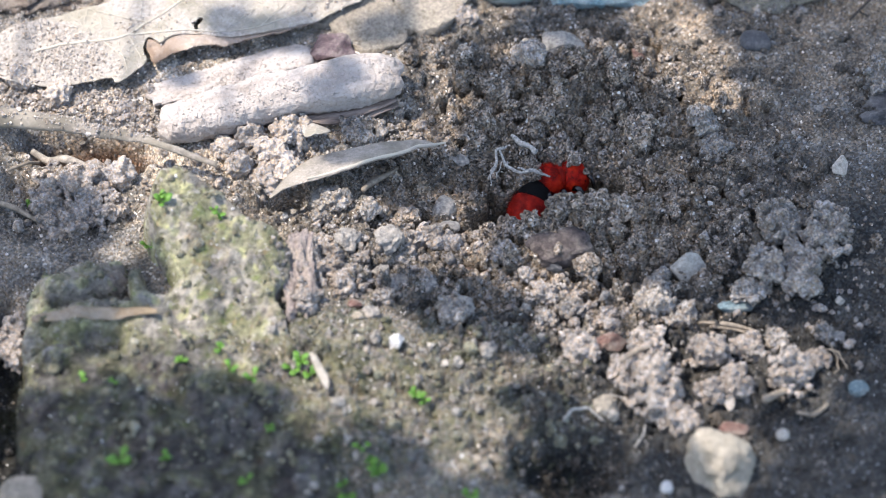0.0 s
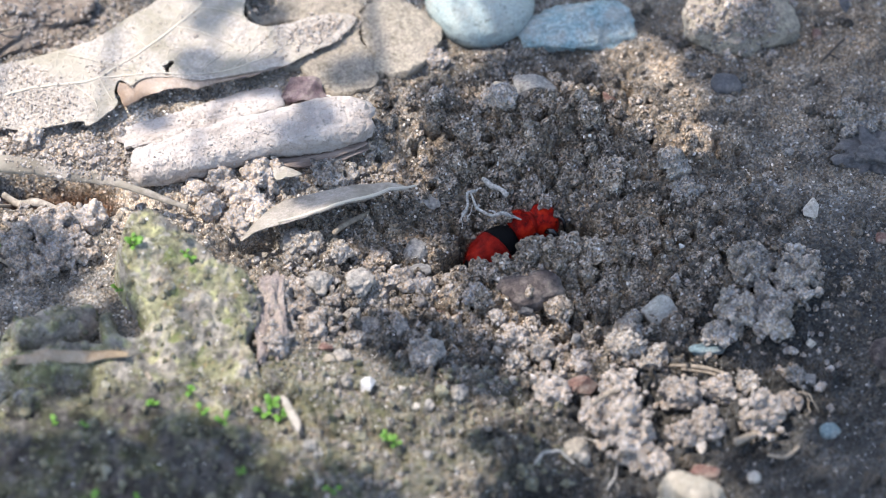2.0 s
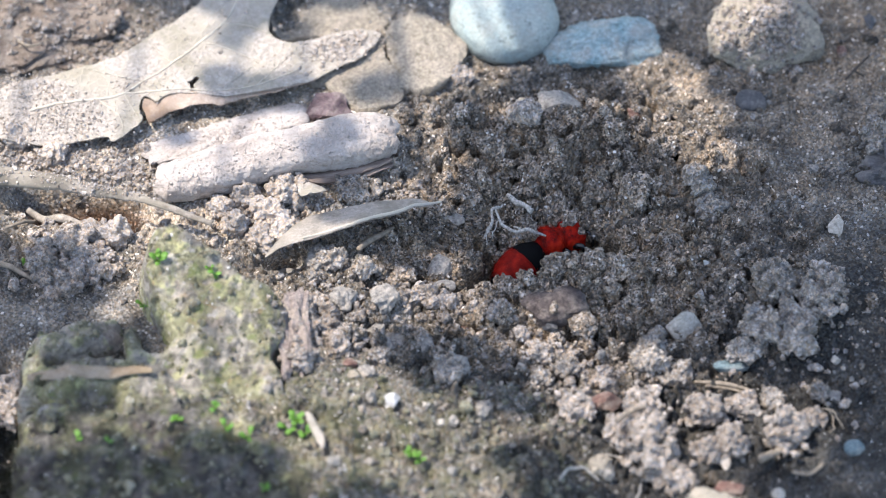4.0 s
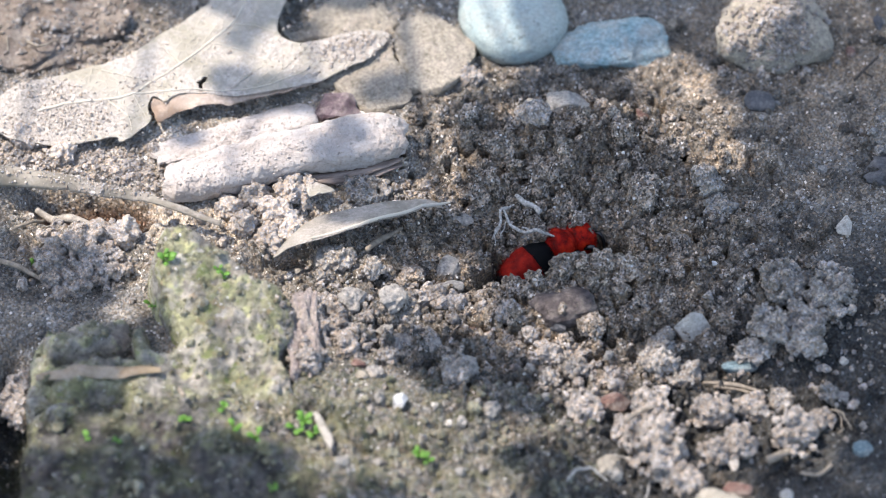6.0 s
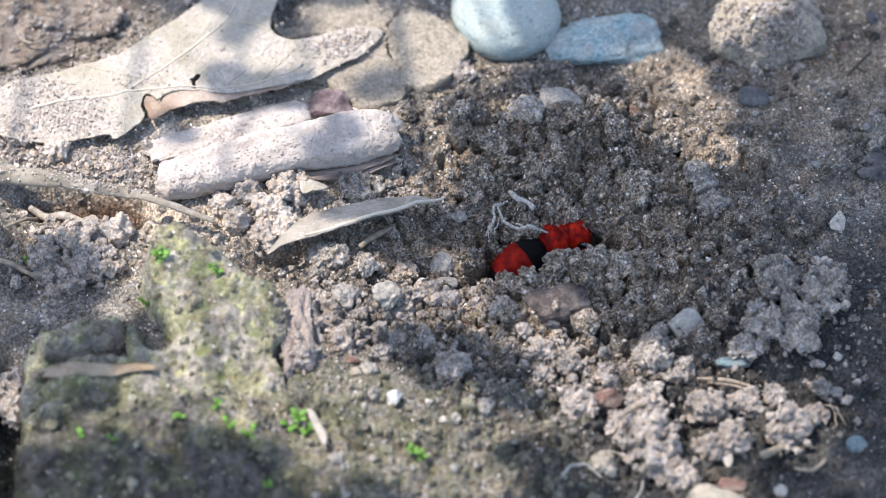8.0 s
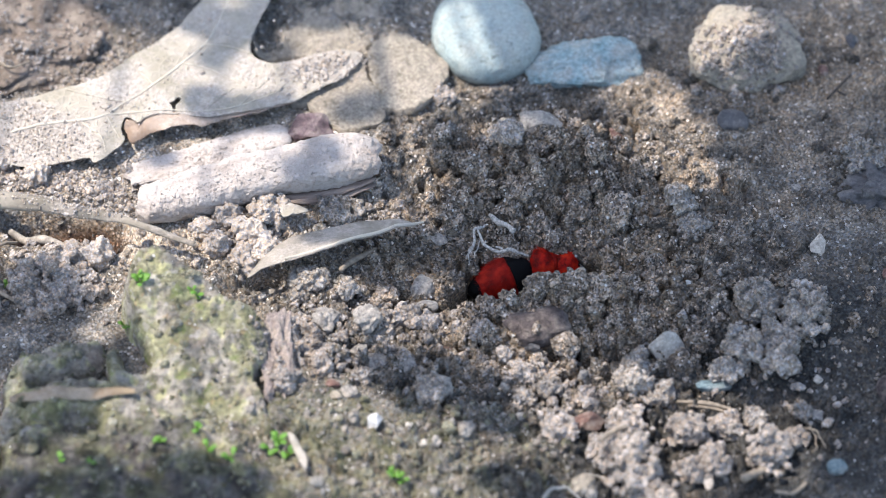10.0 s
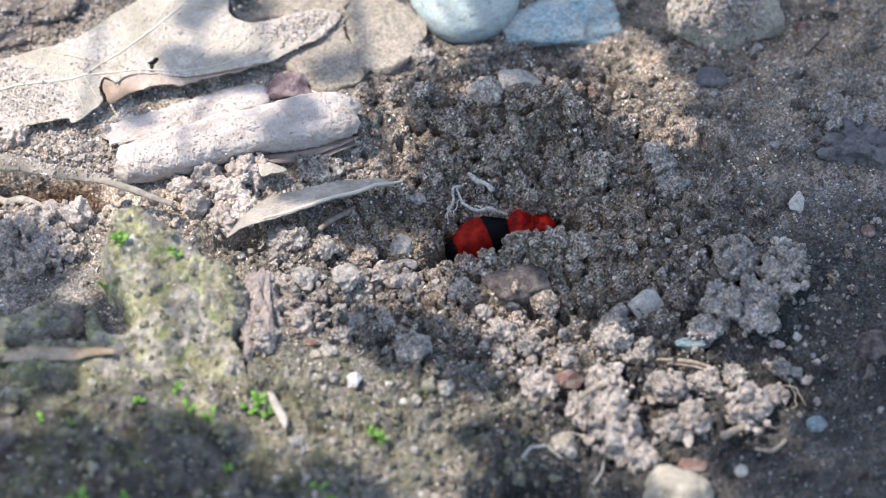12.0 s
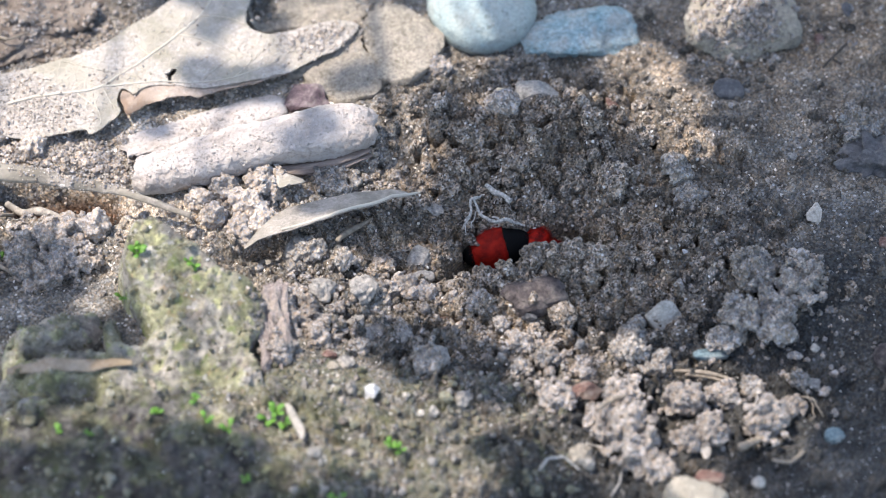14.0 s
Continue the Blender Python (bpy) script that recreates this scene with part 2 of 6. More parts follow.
def make_stone(name, base, second, speck=0.35, rough=0.8, lump=5.0, dust=0.3):
    m = Mat(name, rough, 0.3)
    c = m.mix(m.ramp(m.noise(lump * MM, 6, 0.65), (0.35, 0.0), (0.65, 1.0)), base, second)
    c = m.mix(min(speck + 0.25, 0.9), c, m.ramp(m.noise(0.7 * MM, 5, 0.75), (0.3, 0.35), (0.5, 1.0), (0.7, 1.8)), "MULTIPLY")
    pit = m.ramp(m.noise(1.6 * MM, 3, 0.6), (0.30, 0.45), (0.40, 1.0))
    c = m.mix(0.8, c, pit, "MULTIPLY")
    grit = m.mix(1.0, (0.30, 0.26, 0.215), m.ramp(m.noise(0.5 * MM, 4, 0.7), (0.3, 0.45), (0.7, 1.5)), "MULTIPLY")
    c = m.mix(m.maths("MULTIPLY", m.ramp(m.noise(3.5 * MM, 7, 0.75), (0.47, 0.0), (0.60, 1.0)), dust), c, grit)
    m.bump(m.noise(2.2 * MM, 5, 0.65), 0.6 * MM, 0.7)
    m.bump(m.noise(0.6 * MM, 5, 0.75), 0.3 * MM, 0.8)
    return m.colour(c).m


def make_moss_rock():
    m = Mat("mossy_rock", 0.95, 0.2)
    c = m.ramp(m.noise(5 * MM, 4, 0.6), (0.34, (0.115, 0.108, 0.095)), (0.5, (0.23, 0.213, 0.182)), (0.66, (0.35, 0.322, 0.275)))
    pink = m.ramp(m.noise(9 * MM, 3, 0.5), (0.52, 0.0), (0.62, 1.0))
    c = m.mix(m.maths("MULTIPLY", pink, 0.55), c, (0.25, 0.195, 0.165))
    moss = m.ramp(m.noise(6.5 * MM, 4, 0.6), (0.44, 0.0), (0.56, 1.0))
    c = m.mix(m.maths("MULTIPLY", moss, 0.55), c, (0.20, 0.205, 0.085))
    lich = m.ramp(m.noise(3.0 * MM, 2, 0.4), (0.60, 0.0), (0.68, 1.0))
    c = m.mix(m.maths("MULTIPLY", lich, 0.7), c, (0.38, 0.375, 0.20))
    chip = m.ramp(m.noise(2.2 * MM, 2, 0.4), (0.64, 0.0), (0.70, 1.0))
    c = m.mix(m.maths("MULTIPLY", chip, 0.6), c, (0.40, 0.38, 0.36))
    # dark blotches: shade of the pits, put into the rock's colour
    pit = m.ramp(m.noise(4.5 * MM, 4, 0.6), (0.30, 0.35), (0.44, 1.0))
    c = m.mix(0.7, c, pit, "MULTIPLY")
    c = m.mix(0.6, c, m.ramp(m.noise(0.9 * MM, 3, 0.6), (0.3, 0.45), (0.7, 1.6)), "MULTIPLY")
    for size, low, tone in ((1.7, 0.60, (0.33, 0.305, 0.275)), (2.1, 0.62, (0.06, 0.064, 0.05)), (2.7, 0.64, (0.25, 0.18, 0.105)), (3.3, 0.62, (0.13, 0.17, 0.05))):
        c = m.mix(m.maths("MULTIPLY", m.ramp(m.noise(size * MM, 3, 0.55), (low, 0.0), (low + 0.05, 1.0)), 0.6), c, tone)
    # the rock's shaded front left, painted as a darker patch
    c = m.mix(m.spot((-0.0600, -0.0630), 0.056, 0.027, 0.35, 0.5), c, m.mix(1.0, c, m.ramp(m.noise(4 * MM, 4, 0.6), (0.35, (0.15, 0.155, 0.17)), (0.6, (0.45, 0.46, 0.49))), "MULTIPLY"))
    m.bump(m.noise(2.0 * MM, 5, 0.7), 1.5 * MM, 1.0)
    return m.colour(c).m


def make_wood():
    m = Mat("weathered_wood", 0.9, 0.2)
    c = m.ramp(m.noise(3.0 * MM, 5, 0.6, (0.4, 1, 1)), (0.32, (0.31, 0.27, 0.24)), (0.5, (0.385, 0.345, 0.315)), (0.7, (0.45, 0.41, 0.38)))
    bare = m.ramp(m.noise(7 * MM, 4, 0.6, (0.5, 1, 1)), (0.60, 0.0), (0.68, 1.0))
    c = m.mix(m.maths("MULTIPLY", bare, 0.6), c, m.ramp(m.noise(1.6 * MM, 5, 0.7, (0.15, 1, 1)), (0.35, (0.24, 0.185, 0.15)), (0.65, (0.42, 0.35, 0.30))))
    grit = m.noise(0.55 * MM, 4, 0.7)
    c = m.mix(0.55, c, m.ramp(grit, (0.28, 0.35), (0.45, 1.0), (0.7, 1.25)), "MULTIPLY")
    pit = m.ramp(m.noise(1.1 * MM, 3, 0.6), (0.29, 0.35), (0.38, 1.0))
    c = m.mix(0.35, c, pit, "MULTIPLY")
    m.bump(m.noise(1.2 * MM, 5, 0.7), 0.5 * MM, 0.8)
    m.bump(grit, 0.25 * MM, 0.8)
    return m.colour(c).m


def make_raw_wood():
    m = Mat("bare_wood", 0.85, 0.25)
    c = m.ramp(m.noise(1.2 * MM, 5, 0.7, (0.12, 1, 1)), (0.3, (0.10, 0.075, 0.06)), (0.5, (0.20, 0.155, 0.13)), (0.7, (0.32, 0.265, 0.23)))
    m.bump(m.noise(0.8 * MM, 4, 0.7, (0.12, 1, 1)), 0.4 * MM, 1.0)
    return m.colour(c).m


def make_leaf(name, base, pale, dust, caked=False):
    m = Mat(name, 0.75, 0.3)
    c = m.mix(m.ramp(m.noise(7 * MM, 4, 0.55), (0.38, 0.0), (0.62, 1.0)), base, pale)
    net = m.t.nodes.new("ShaderNodeTexVoronoi")
    net.feature = "DISTANCE_TO_EDGE"
    net.inputs["Scale"].default_value = 1 / (1.5 * MM)
    m.link(m.pos, net.inputs["Vector"])
    edge = m.ramp(net.outputs["Distance"], (0.0, 1.0), (0.16, 0.0))
    c = m.mix(m.maths("MULTIPLY", edge, 0.28 if caked else 0.08), c, (0.44, 0.40, 0.325))
    d = m.ramp(m.noise(9 * MM, 6, 0.7), (0.44, 0.0), (0.58, 1.0))
    gr = m.ramp(m.noise(0.7 * MM, 4, 0.7), (0.33, 0.55), (0.67, 1.3))
    if caked:
        for centre, rx, ry in (((-0.0720, 0.0290), 0.016, 0.0075), ((-0.0180, 0.0465), 0.0100, 0.0048), ((-0.0745, 0.0355), 0.009, 0.0035)):
            d = m.mix(1.0, d, m.spot(centre, rx, ry, 0.3, 0.35, 5 * MM), "LIGHTEN")
    c = m.mix(m.maths("MULTIPLY", d, dust), c, m.mix(1.0, (0.43, 0.385, 0.345), gr, "MULTIPLY"))
    spot = m.ramp(m.noise(2.6 * MM, 2, 0.5), (0.735, 0.0), (0.75, 1.0))
    c = m.mix(m.maths("MULTIPLY", spot, 0.7), c, (0.16, 0.10, 0.06))
    m.bump(m.mix(m.maths("MULTIPLY", d, 0.8), 0.5, m.noise(0.8 * MM, 5, 0.75)), 0.45 * MM, 1.0)
    m.bump(m.noise(0.5 * MM, 4, 0.7), 0.12 * MM, 0.5)
    m.bump(edge, 0.12 * MM, 0.6 if caked else 0.2)
    return m.colour(c).m


def make_plain(name, c, rough=0.8, spec=0.3, vary=0.3, size=1.0):
    m = Mat(name, rough, spec)
    m.colour(m.mix(vary, c, m.ramp(m.noise(size * MM, 4, 0.7), (0.3, 0.4), (0.7, 1.6)), "MULTIPLY"))
    m.bump(m.noise(size * 0.5 * MM, 3), 0.1 * MM, 0.5)
    return m.m


def make_velvet(name, dark, mid, bright):
    """Scarlet hair with dark patches; highlights and shading are painted in as blotches."""
    m = Mat(name, 0.6, 0.12)
    m.bump(m.noise(0.35 * MM, 3), 0.12 * MM, 0.8)
    return m.colour(m.ramp(m.noise(1.7 * MM, 4, 0.6), (0.35, dark), (0.48, mid), (0.68, bright))).m


def make_sprout():
    m = Mat("sprout_green", 0.5, 0.4)
    m.colour(m.ramp(m.island(), (0.0, (0.045, 0.13, 0.012)), (1.0, (0.11, 0.25, 0.03))))
    m.b.inputs["Subsurface Weight"].default_value = 0.15
    m.b.inputs["Subsurface Radius"].default_value = (0.001, 0.001, 0.0004)
    return m.m


M_GROUND = make_ground_material()
M_DARK = make_soil("damp_soil", (0.110, 0.093, 0.077), (0.215, 0.183, 0.152), (0.352, 0.303, 0.255), 0.85)
M_DAMP = make_soil("dull_soil", (0.05, 0.046, 0.042), (0.10, 0.09, 0.078), (0.19, 0.165, 0.138), 0.5, False)
M_MID = make_soil("grey_soil", (0.14, 0.129, 0.116), (0.25, 0.23, 0.209), (0.36, 0.332, 0.304), 0.55, False)
M_PALE = make_soil("dry_pale_soil", (0.185, 0.164, 0.146), (0.28, 0.251, 0.227), (0.365, 0.332, 0.303), 0.45, False)
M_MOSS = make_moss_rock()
M_WOOD = make_wood()
M_RAWWOOD = make_raw_wood()
M_OAK = make_leaf("dead_oak_leaf", (0.245, 0.222, 0.172), (0.32, 0.29, 0.24), 0.75, True)
M_TORN = make_leaf("brown_leaf_edge", (0.24, 0.165, 0.115), (0.36, 0.275, 0.215), 0.45)
M_STRAW = make_leaf("dry_straw", (0.15, 0.105, 0.062), (0.24, 0.185, 0.12), 0.35)
M_DUST = make_soil("pale_dust", (0.32, 0.286, 0.256), (0.385, 0.345, 0.312), (0.45, 0.405, 0.37), 0.25, False)
M_VEIN = make_leaf("leaf_vein", (0.46, 0.41, 0.33), (0.50, 0.455, 0.38), 0.3)
M_STRAP = make_leaf("grey_dead_leaf", (0.15, 0.132, 0.104), (0.25, 0.223, 0.182), 0.5)
M_BLUE = make_stone("blue_grey_stone", (0.25, 0.315, 0.315), (0.34, 0.38, 0.35), 0.1, 0.6, 9, 0.25)
M_SLATE = make_stone("blue_slate", (0.165, 0.262, 0.28), (0.30, 0.36, 0.36), 0.5, 0.7, 3, 0.45)
M_TEAL = make_stone("teal_stone", (0.10, 0.155, 0.175), (0.17, 0.22, 0.23), 0.4, 0.7, 3, 0.3)
M_SANDY = make_stone("sandy_stone", (0.30, 0.26, 0.20), (0.22, 0.20, 0.165), 0.5, 0.85, 4, 0.7)
M_PURPLE = make_stone("purple_stone", (0.06, 0.036, 0.040), (0.15, 0.105, 0.115), 0.35, 0.35, 4, 0.35)
M_BROWNST = make_stone("brown_stone", (0.040, 0.032, 0.031), (0.070, 0.056, 0.055), 0.6, 0.85, 3, 0.3)
M_GREYST = make_stone("grey_stone", (0.20, 0.188, 0.172), (0.28, 0.264, 0.242), 0.5, 0.9, 3, 0.6)
M_PALEST = make_stone("pale_stone", (0.36, 0.33, 0.285), (0.46, 0.43, 0.38), 0.3, 0.7, 4, 0.35)
M_WHITEST = make_stone("white_quartz", (0.47, 0.455, 0.435), (0.57, 0.555, 0.53), 0.0, 0.5, 3, 0.1)
M_CREAM = make_stone("cream_quartz", (0.23, 0.20, 0.155), (0.35, 0.315, 0.255), 0.3, 0.5, 5, 0.6)
M_PINKISH = make_stone("pinkish_stone", (0.185, 0.152, 0.14), (0.26, 0.22, 0.203), 0.5, 0.9, 3, 0.6)
M_BROWNEARTH = make_stone("earthy_stone", (0.12, 0.095, 0.075), (0.18, 0.145, 0.122), 0.5, 0.9, 3, 0.5)
M_DARKST = make_stone("dark_stone", (0.06, 0.062, 0.068), (0.10, 0.098, 0.10), 0.4, 0.75, 3, 0.1)
M_RUST = make_stone("rusty_stone", (0.13, 0.068, 0.056), (0.15, 0.10, 0.083), 0.5, 0.85, 2, 0.5)
M_CRUST = make_stone("crusted_soil", (0.20, 0.175, 0.14), (0.26, 0.23, 0.185), 0.6, 0.95, 4, 0.8)
M_ROCKCRUMB = make_soil("mossy_crumbs", (0.10, 0.10, 0.065), (0.175, 0.17, 0.125), (0.28, 0.265, 0.22), 0.3, False)
M_ROOT = make_plain("white_root", (0.30, 0.285, 0.26), 0.85, 0.2, 1.0, 0.5)
M_TWIG = make_plain("dry_twig", (0.22, 0.185, 0.145), 0.9, 0.2, 0.7, 1.2)
M_PALETWIG = make_plain("pale_twig", (0.27, 0.24, 0.205), 0.9, 0.2, 0.8, 1.2)
M_DARKTWIG = make_plain("dark_twig", (0.06, 0.05, 0.042), 0.9, 0.2, 0.4, 1.2)
M_SPROUT = make_sprout()
M_RED = make_velvet("scarlet_velvet", (0.08, 0.002, 0.001), (0.30, 0.006, 0.002), (0.54, 0.030, 0.007))
M_DEEPRED = make_velvet("deep_red_velvet", (0.11, 0.003, 0.001), (0.20, 0.005, 0.002), (0.32, 0.012, 0.004))
M_BLACK = make_plain("black_velvet", (0.003, 0.003, 0.0035), 0.7, 0.08, 0.2, 0.5)
M_SHELL = make_plain("black_shell", (0.008, 0.008, 0.009), 0.22, 0.5, 0.2, 0.5)
M_FOLIAGE = make_plain("tree_leaf", (0.055, 0.10, 0.03), 0.6, 0.3, 0.3, 4.0)
M_BRANCH = make_plain("tree_bark", (0.14, 0.11, 0.085), 0.9, 0.2, 0.4, 3.0)

# ---- the ground: one sheet, fine where the camera looks and coarse towards the horizon ----
HOLE = (0.0185, 0.0004)
HOLE_TURN = 19.0


def ground_height(x, y):
    x, y = np.atleast_1d(np.asarray(x, float)), np.atleast_1d(np.asarray(y, float))
    p = flat3(x, y)
    near = np.exp(-(np.hypot(x, y) / 0.25) ** 2)
    far = np.clip((np.hypot(x, y) - 0.3) / 2.0, 0, 1)
    z = 1.2 * MM * fractal(p, 0.045, 3, 3) * near + 0.15 * fractal(p, 6.0, 5, 3) * far
    # the mossy mound, the heap of dug soil and the bowl round the burrow
    z += 3 * MM * bump_at(x, y, (-0.0465, -0.0488), 0.040, 0.030, 8, 2)
    z += 3 * MM * bump_at(x, y, (-0.0023, -0.0488), 0.034, 0.018, -12, 2)
    z += 3 * MM * bump_at(x, y, (0.0221, 0.0268), 0.034, 0.012, -8, 1.5)
    z -= 3.5 * MM * bump_at(x, y, (0.0202, 0.0034), 0.024, 0.014, 12, 1.2)
    z += 3.2 * MM * bump_at(x, y, (0.0225, -0.0077), 0.017, 0.005, 14, 1.5)
    z += 2.2 * MM * bump_at(x, y, (0.0237, -0.0040), 0.0042, 0.0035, 0, 1.5)
    z -= 9 * MM * bump_at(x, y, (-0.0635, 0.0112), 0.012, 0.0045, -8, 1.6)
    z -= 10 * MM * bump_at(x, y, (-0.0746, -0.0452), 0.0045, 0.020, 0, 2)
    z -= 10 * MM * bump_at(x, y, (0.0210, -0.0602), 0.009, 0.006, 6, 2)
    loose = np.clip(1.15 * bump_at(x, y, (0.0202, 0.0054), 0.036, 0.034, 0, 2) + 0.9 * bump_at(x, y, (-0.0024, -0.0154), 0.040, 0.012, -20, 2)
                    + 0.8 * bump_at(x, y, (0.0356, -0.0354), 0.040, 0.020, 0, 2) + 0.7 * bump_at(x, y, (-0.0656, 0.0027), 0.016, 0.014, 0, 2)
                    + 0.9 * bump_at(x, y, (0.0210, -0.0602), 0.013, 0.010, 0, 2) + 0.45 * bump_at(x, y, (-0.0368, -0.0524), 0.060, 0.022, 0, 2) + 0.22 + 0.2 * grain(p, 0.012, 9), 0, 1)
    warp = flat3(x + 0.5 * MM * grain(p, 1.7 * MM, 21), y + 0.5 * MM * grain(p, 1.7 * MM, 22))
    wx, wy = warp[:, 0], warp[:, 1]
    z += near * loose * (-2.5 * MM + 3.4 * MM * crumble(wx, wy, 4.2 * MM, 31) * np.clip(0.5 + grain(p, 0.009, 12), 0, 1)
                         + 1.5 * MM * chunks(wx, wy, 2.1 * MM, 41) * np.clip(0.7 + 1.2 * grain(p, 4 * MM, 43), 0.05, 1.6) + 0.75 * MM * chunks(wx, wy, 1.1 * MM, 51) + 0.5 * MM * chunks(wx, wy, 0.62 * MM, 55) + 0.22 * MM * grain(p, 0.55 * MM, 58)
                         - 8.0 * MM * np.clip(grain(p, 1.7 * MM, 57) - 0.30, 0, 1) * np.clip(0.35 + 1.6 * bump_at(x, y, (0.0202, 0.0054), 0.040, 0.036, 0, 2), 0, 1.2))
    z += near * 0.28 * MM * crumble(wx, wy, 1.1 * MM, 61) * (1 - loose) + near * 0.12 * MM * grain(p, 0.7 * MM, 71)
    # the burrow itself
    c, s = math.cos(radians(HOLE_TURN)), math.sin(radians(HOLE_TURN))
    dx, dy = x - HOLE[0], y - HOLE[1]
    u, v = (dx * c + dy * s) / 0.0135, (-dx * s + dy * c) / 0.0050
    r = np.sqrt(u * u + v * v) + 0.10 * grain(p, 2.2 * MM, 81)
    inside = np.clip((1.08 - r) / 0.26, 0, 1)
    z -= 13 * MM * inside * inside * (3 - 2 * inside)
    z -= 9 * MM * bump_at(x, y, (0.0298, 0.0004), 0.0042, 0.0019, 14, 2)
    z -= 13 * MM * bump_at(x, y, (0.0263, 0.0022), 0.0052, 0.0028, 12, 2.5)
    z -= 5 * MM * bump_at(x, y, (0.0450, -0.0161), 0.0016, 0.0042, 12, 2)
    z -= 6 * MM * bump_at(x, y, (-0.0275, -0.0012), 0.0036, 0.0020, 20, 2)
    z -= 7 * MM * bump_at(x, y, (0.0084, -0.0043), 0.0036, 0.0022, 30, 2)
    return z


def smooth_ground(xy, reach=0.003):
    """The mean height of the ground round a place."""
    a = np.linspace(0, 2 * np.pi, 9)[:-1]
    return float(ground_height(xy[0] + reach * np.cos(a), xy[1] + reach * np.sin(a)).mean())


def make_ground():
    step = 0.26 * MM
    far = 0.1 * 1.22 ** np.arange(1, 40)
    xs = np.concatenate([-far[::-1] - 0.0, np.arange(-0.090, 0.100, step), far + 0.012])
    ys = np.concatenate([-far[::-1] + 0.02, np.arange(-0.076, 0.070, step), far - 0.02])
    gx, gy = np.meshgrid(xs, ys)
    z = ground_height(gx.ravel(), gy.ravel())
    n, k = len(xs), len(ys)
    i = (np.arange(k - 1)[:, None] * n + np.arange(n - 1)[None, :]).ravel()
    faces = np.stack([i, i + 1, i + n + 1, i + n], 1)
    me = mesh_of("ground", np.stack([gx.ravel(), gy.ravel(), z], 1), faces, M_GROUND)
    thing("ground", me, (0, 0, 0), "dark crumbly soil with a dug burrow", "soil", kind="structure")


make_ground()


# ---- stones, clods and other rounded things ----
def rock_mesh(name, half, seed, material, level=4, rough=0.16, lump=0.9, flat=2.0, facets=11):
    """An uneven stone with half-axes in mm; flat over 2 squares its shape, flat 0 breaks it into facets."""
    v, f = ball(level)
    if not flat:
        rnd = np.random.default_rng(seed)
        k = np.arange(facets) + 0.5
        z, a = 1 - 2 * k / facets, k * 2.39996
        n = np.stack([np.sqrt(1 - z * z) * np.cos(a), np.sqrt(1 - z * z) * np.sin(a), z], 1) + 0.35 * rnd.normal(size=(facets, 3))
        n /= np.linalg.norm(n, axis=1, keepdims=True)
        r = np.minimum((rnd.uniform(0.70, 0.92, facets)[None] / np.maximum(v @ n.T, 0.05)).min(1), 1.35)
        r = r * (1 + rough * 0.35 * fractal(v + seed * 3.1, lump, seed, 6, 0.5))
        return mesh_of(name, v * r[:, None] * np.array(half) * MM, f, material, level > 5)
    p = np.sign(v) * np.abs(v) ** (2.0 / flat)
    p = p / np.maximum(np.linalg.norm(p, axis=1, keepdims=True), 1e-6) * (1 / (np.sum(np.abs(v) ** flat, 1) ** (1 / flat)))[:, None]
    p = p * (1 + rough * fractal(v + seed * 3.1, lump, seed, 6, 0.5))[:, None]
    return mesh_of(name, p * np.array(half) * MM, f, material)


def stone(xy, half, seed, material, label, name="stone", turn=(0, 0, 0), sunk=0.35, rough=0.16, flat=2.0, level=4, group="", lump=0.9, category="stone", facets=11):
    me = rock_mesh(name, half, seed, material, level, rough, lump, flat, facets)
    z = smooth_ground(xy, 0.6 * MM * min(half[0], half[1])) + half[2] * MM * (1 - 2 * sunk)
    return thing(name, me, (xy[0], xy[1], z), label, category, group, turn)


LUMPS = []


def lump_shapes(level=4):
    """Two dozen rough crumbs as unit shapes, with knobs, pits and flat sides."""
    v, f = ball(level)
    if not LUMPS:
        for k in range(24):
            w = v + k * 5.0
            w = w + 0.22 * np.stack([grain(w, 0.45, 600 + j) for j in range(3)], 1)
            r = 0.58 + 0.52 * crumble3(w, 0.58, 900 + k) + 0.34 * fractal(w, 0.75, 930 + k, 5, 0.64) - 0.4 * np.clip(grain(w, 0.34, 960 + k) - 0.3, 0, 1)
            p = v * r[:, None]
            side = np.random.default_rng(k).normal(size=3)
            side /= np.linalg.norm(side)
            LUMPS.append(p - side * np.maximum(p @ side - 0.5, 0)[:, None] * 0.85)
    return LUMPS, f


def fused(me, voxel):
    """The mesh with all its lumps grown together into one skin."""
    ob = new("lump", me)
    mod = ob.modifiers.new("fuse", "REMESH")
    mod.mode, mod.voxel_size, mod.use_smooth_shade = "VOXEL", voxel, True
    skin = bpy.data.meshes.new_from_object(ob.evaluated_get(bpy.context.evaluated_depsgraph_get()))
    skin.name = me.name
    bpy.data.objects.remove(ob)
    return skin


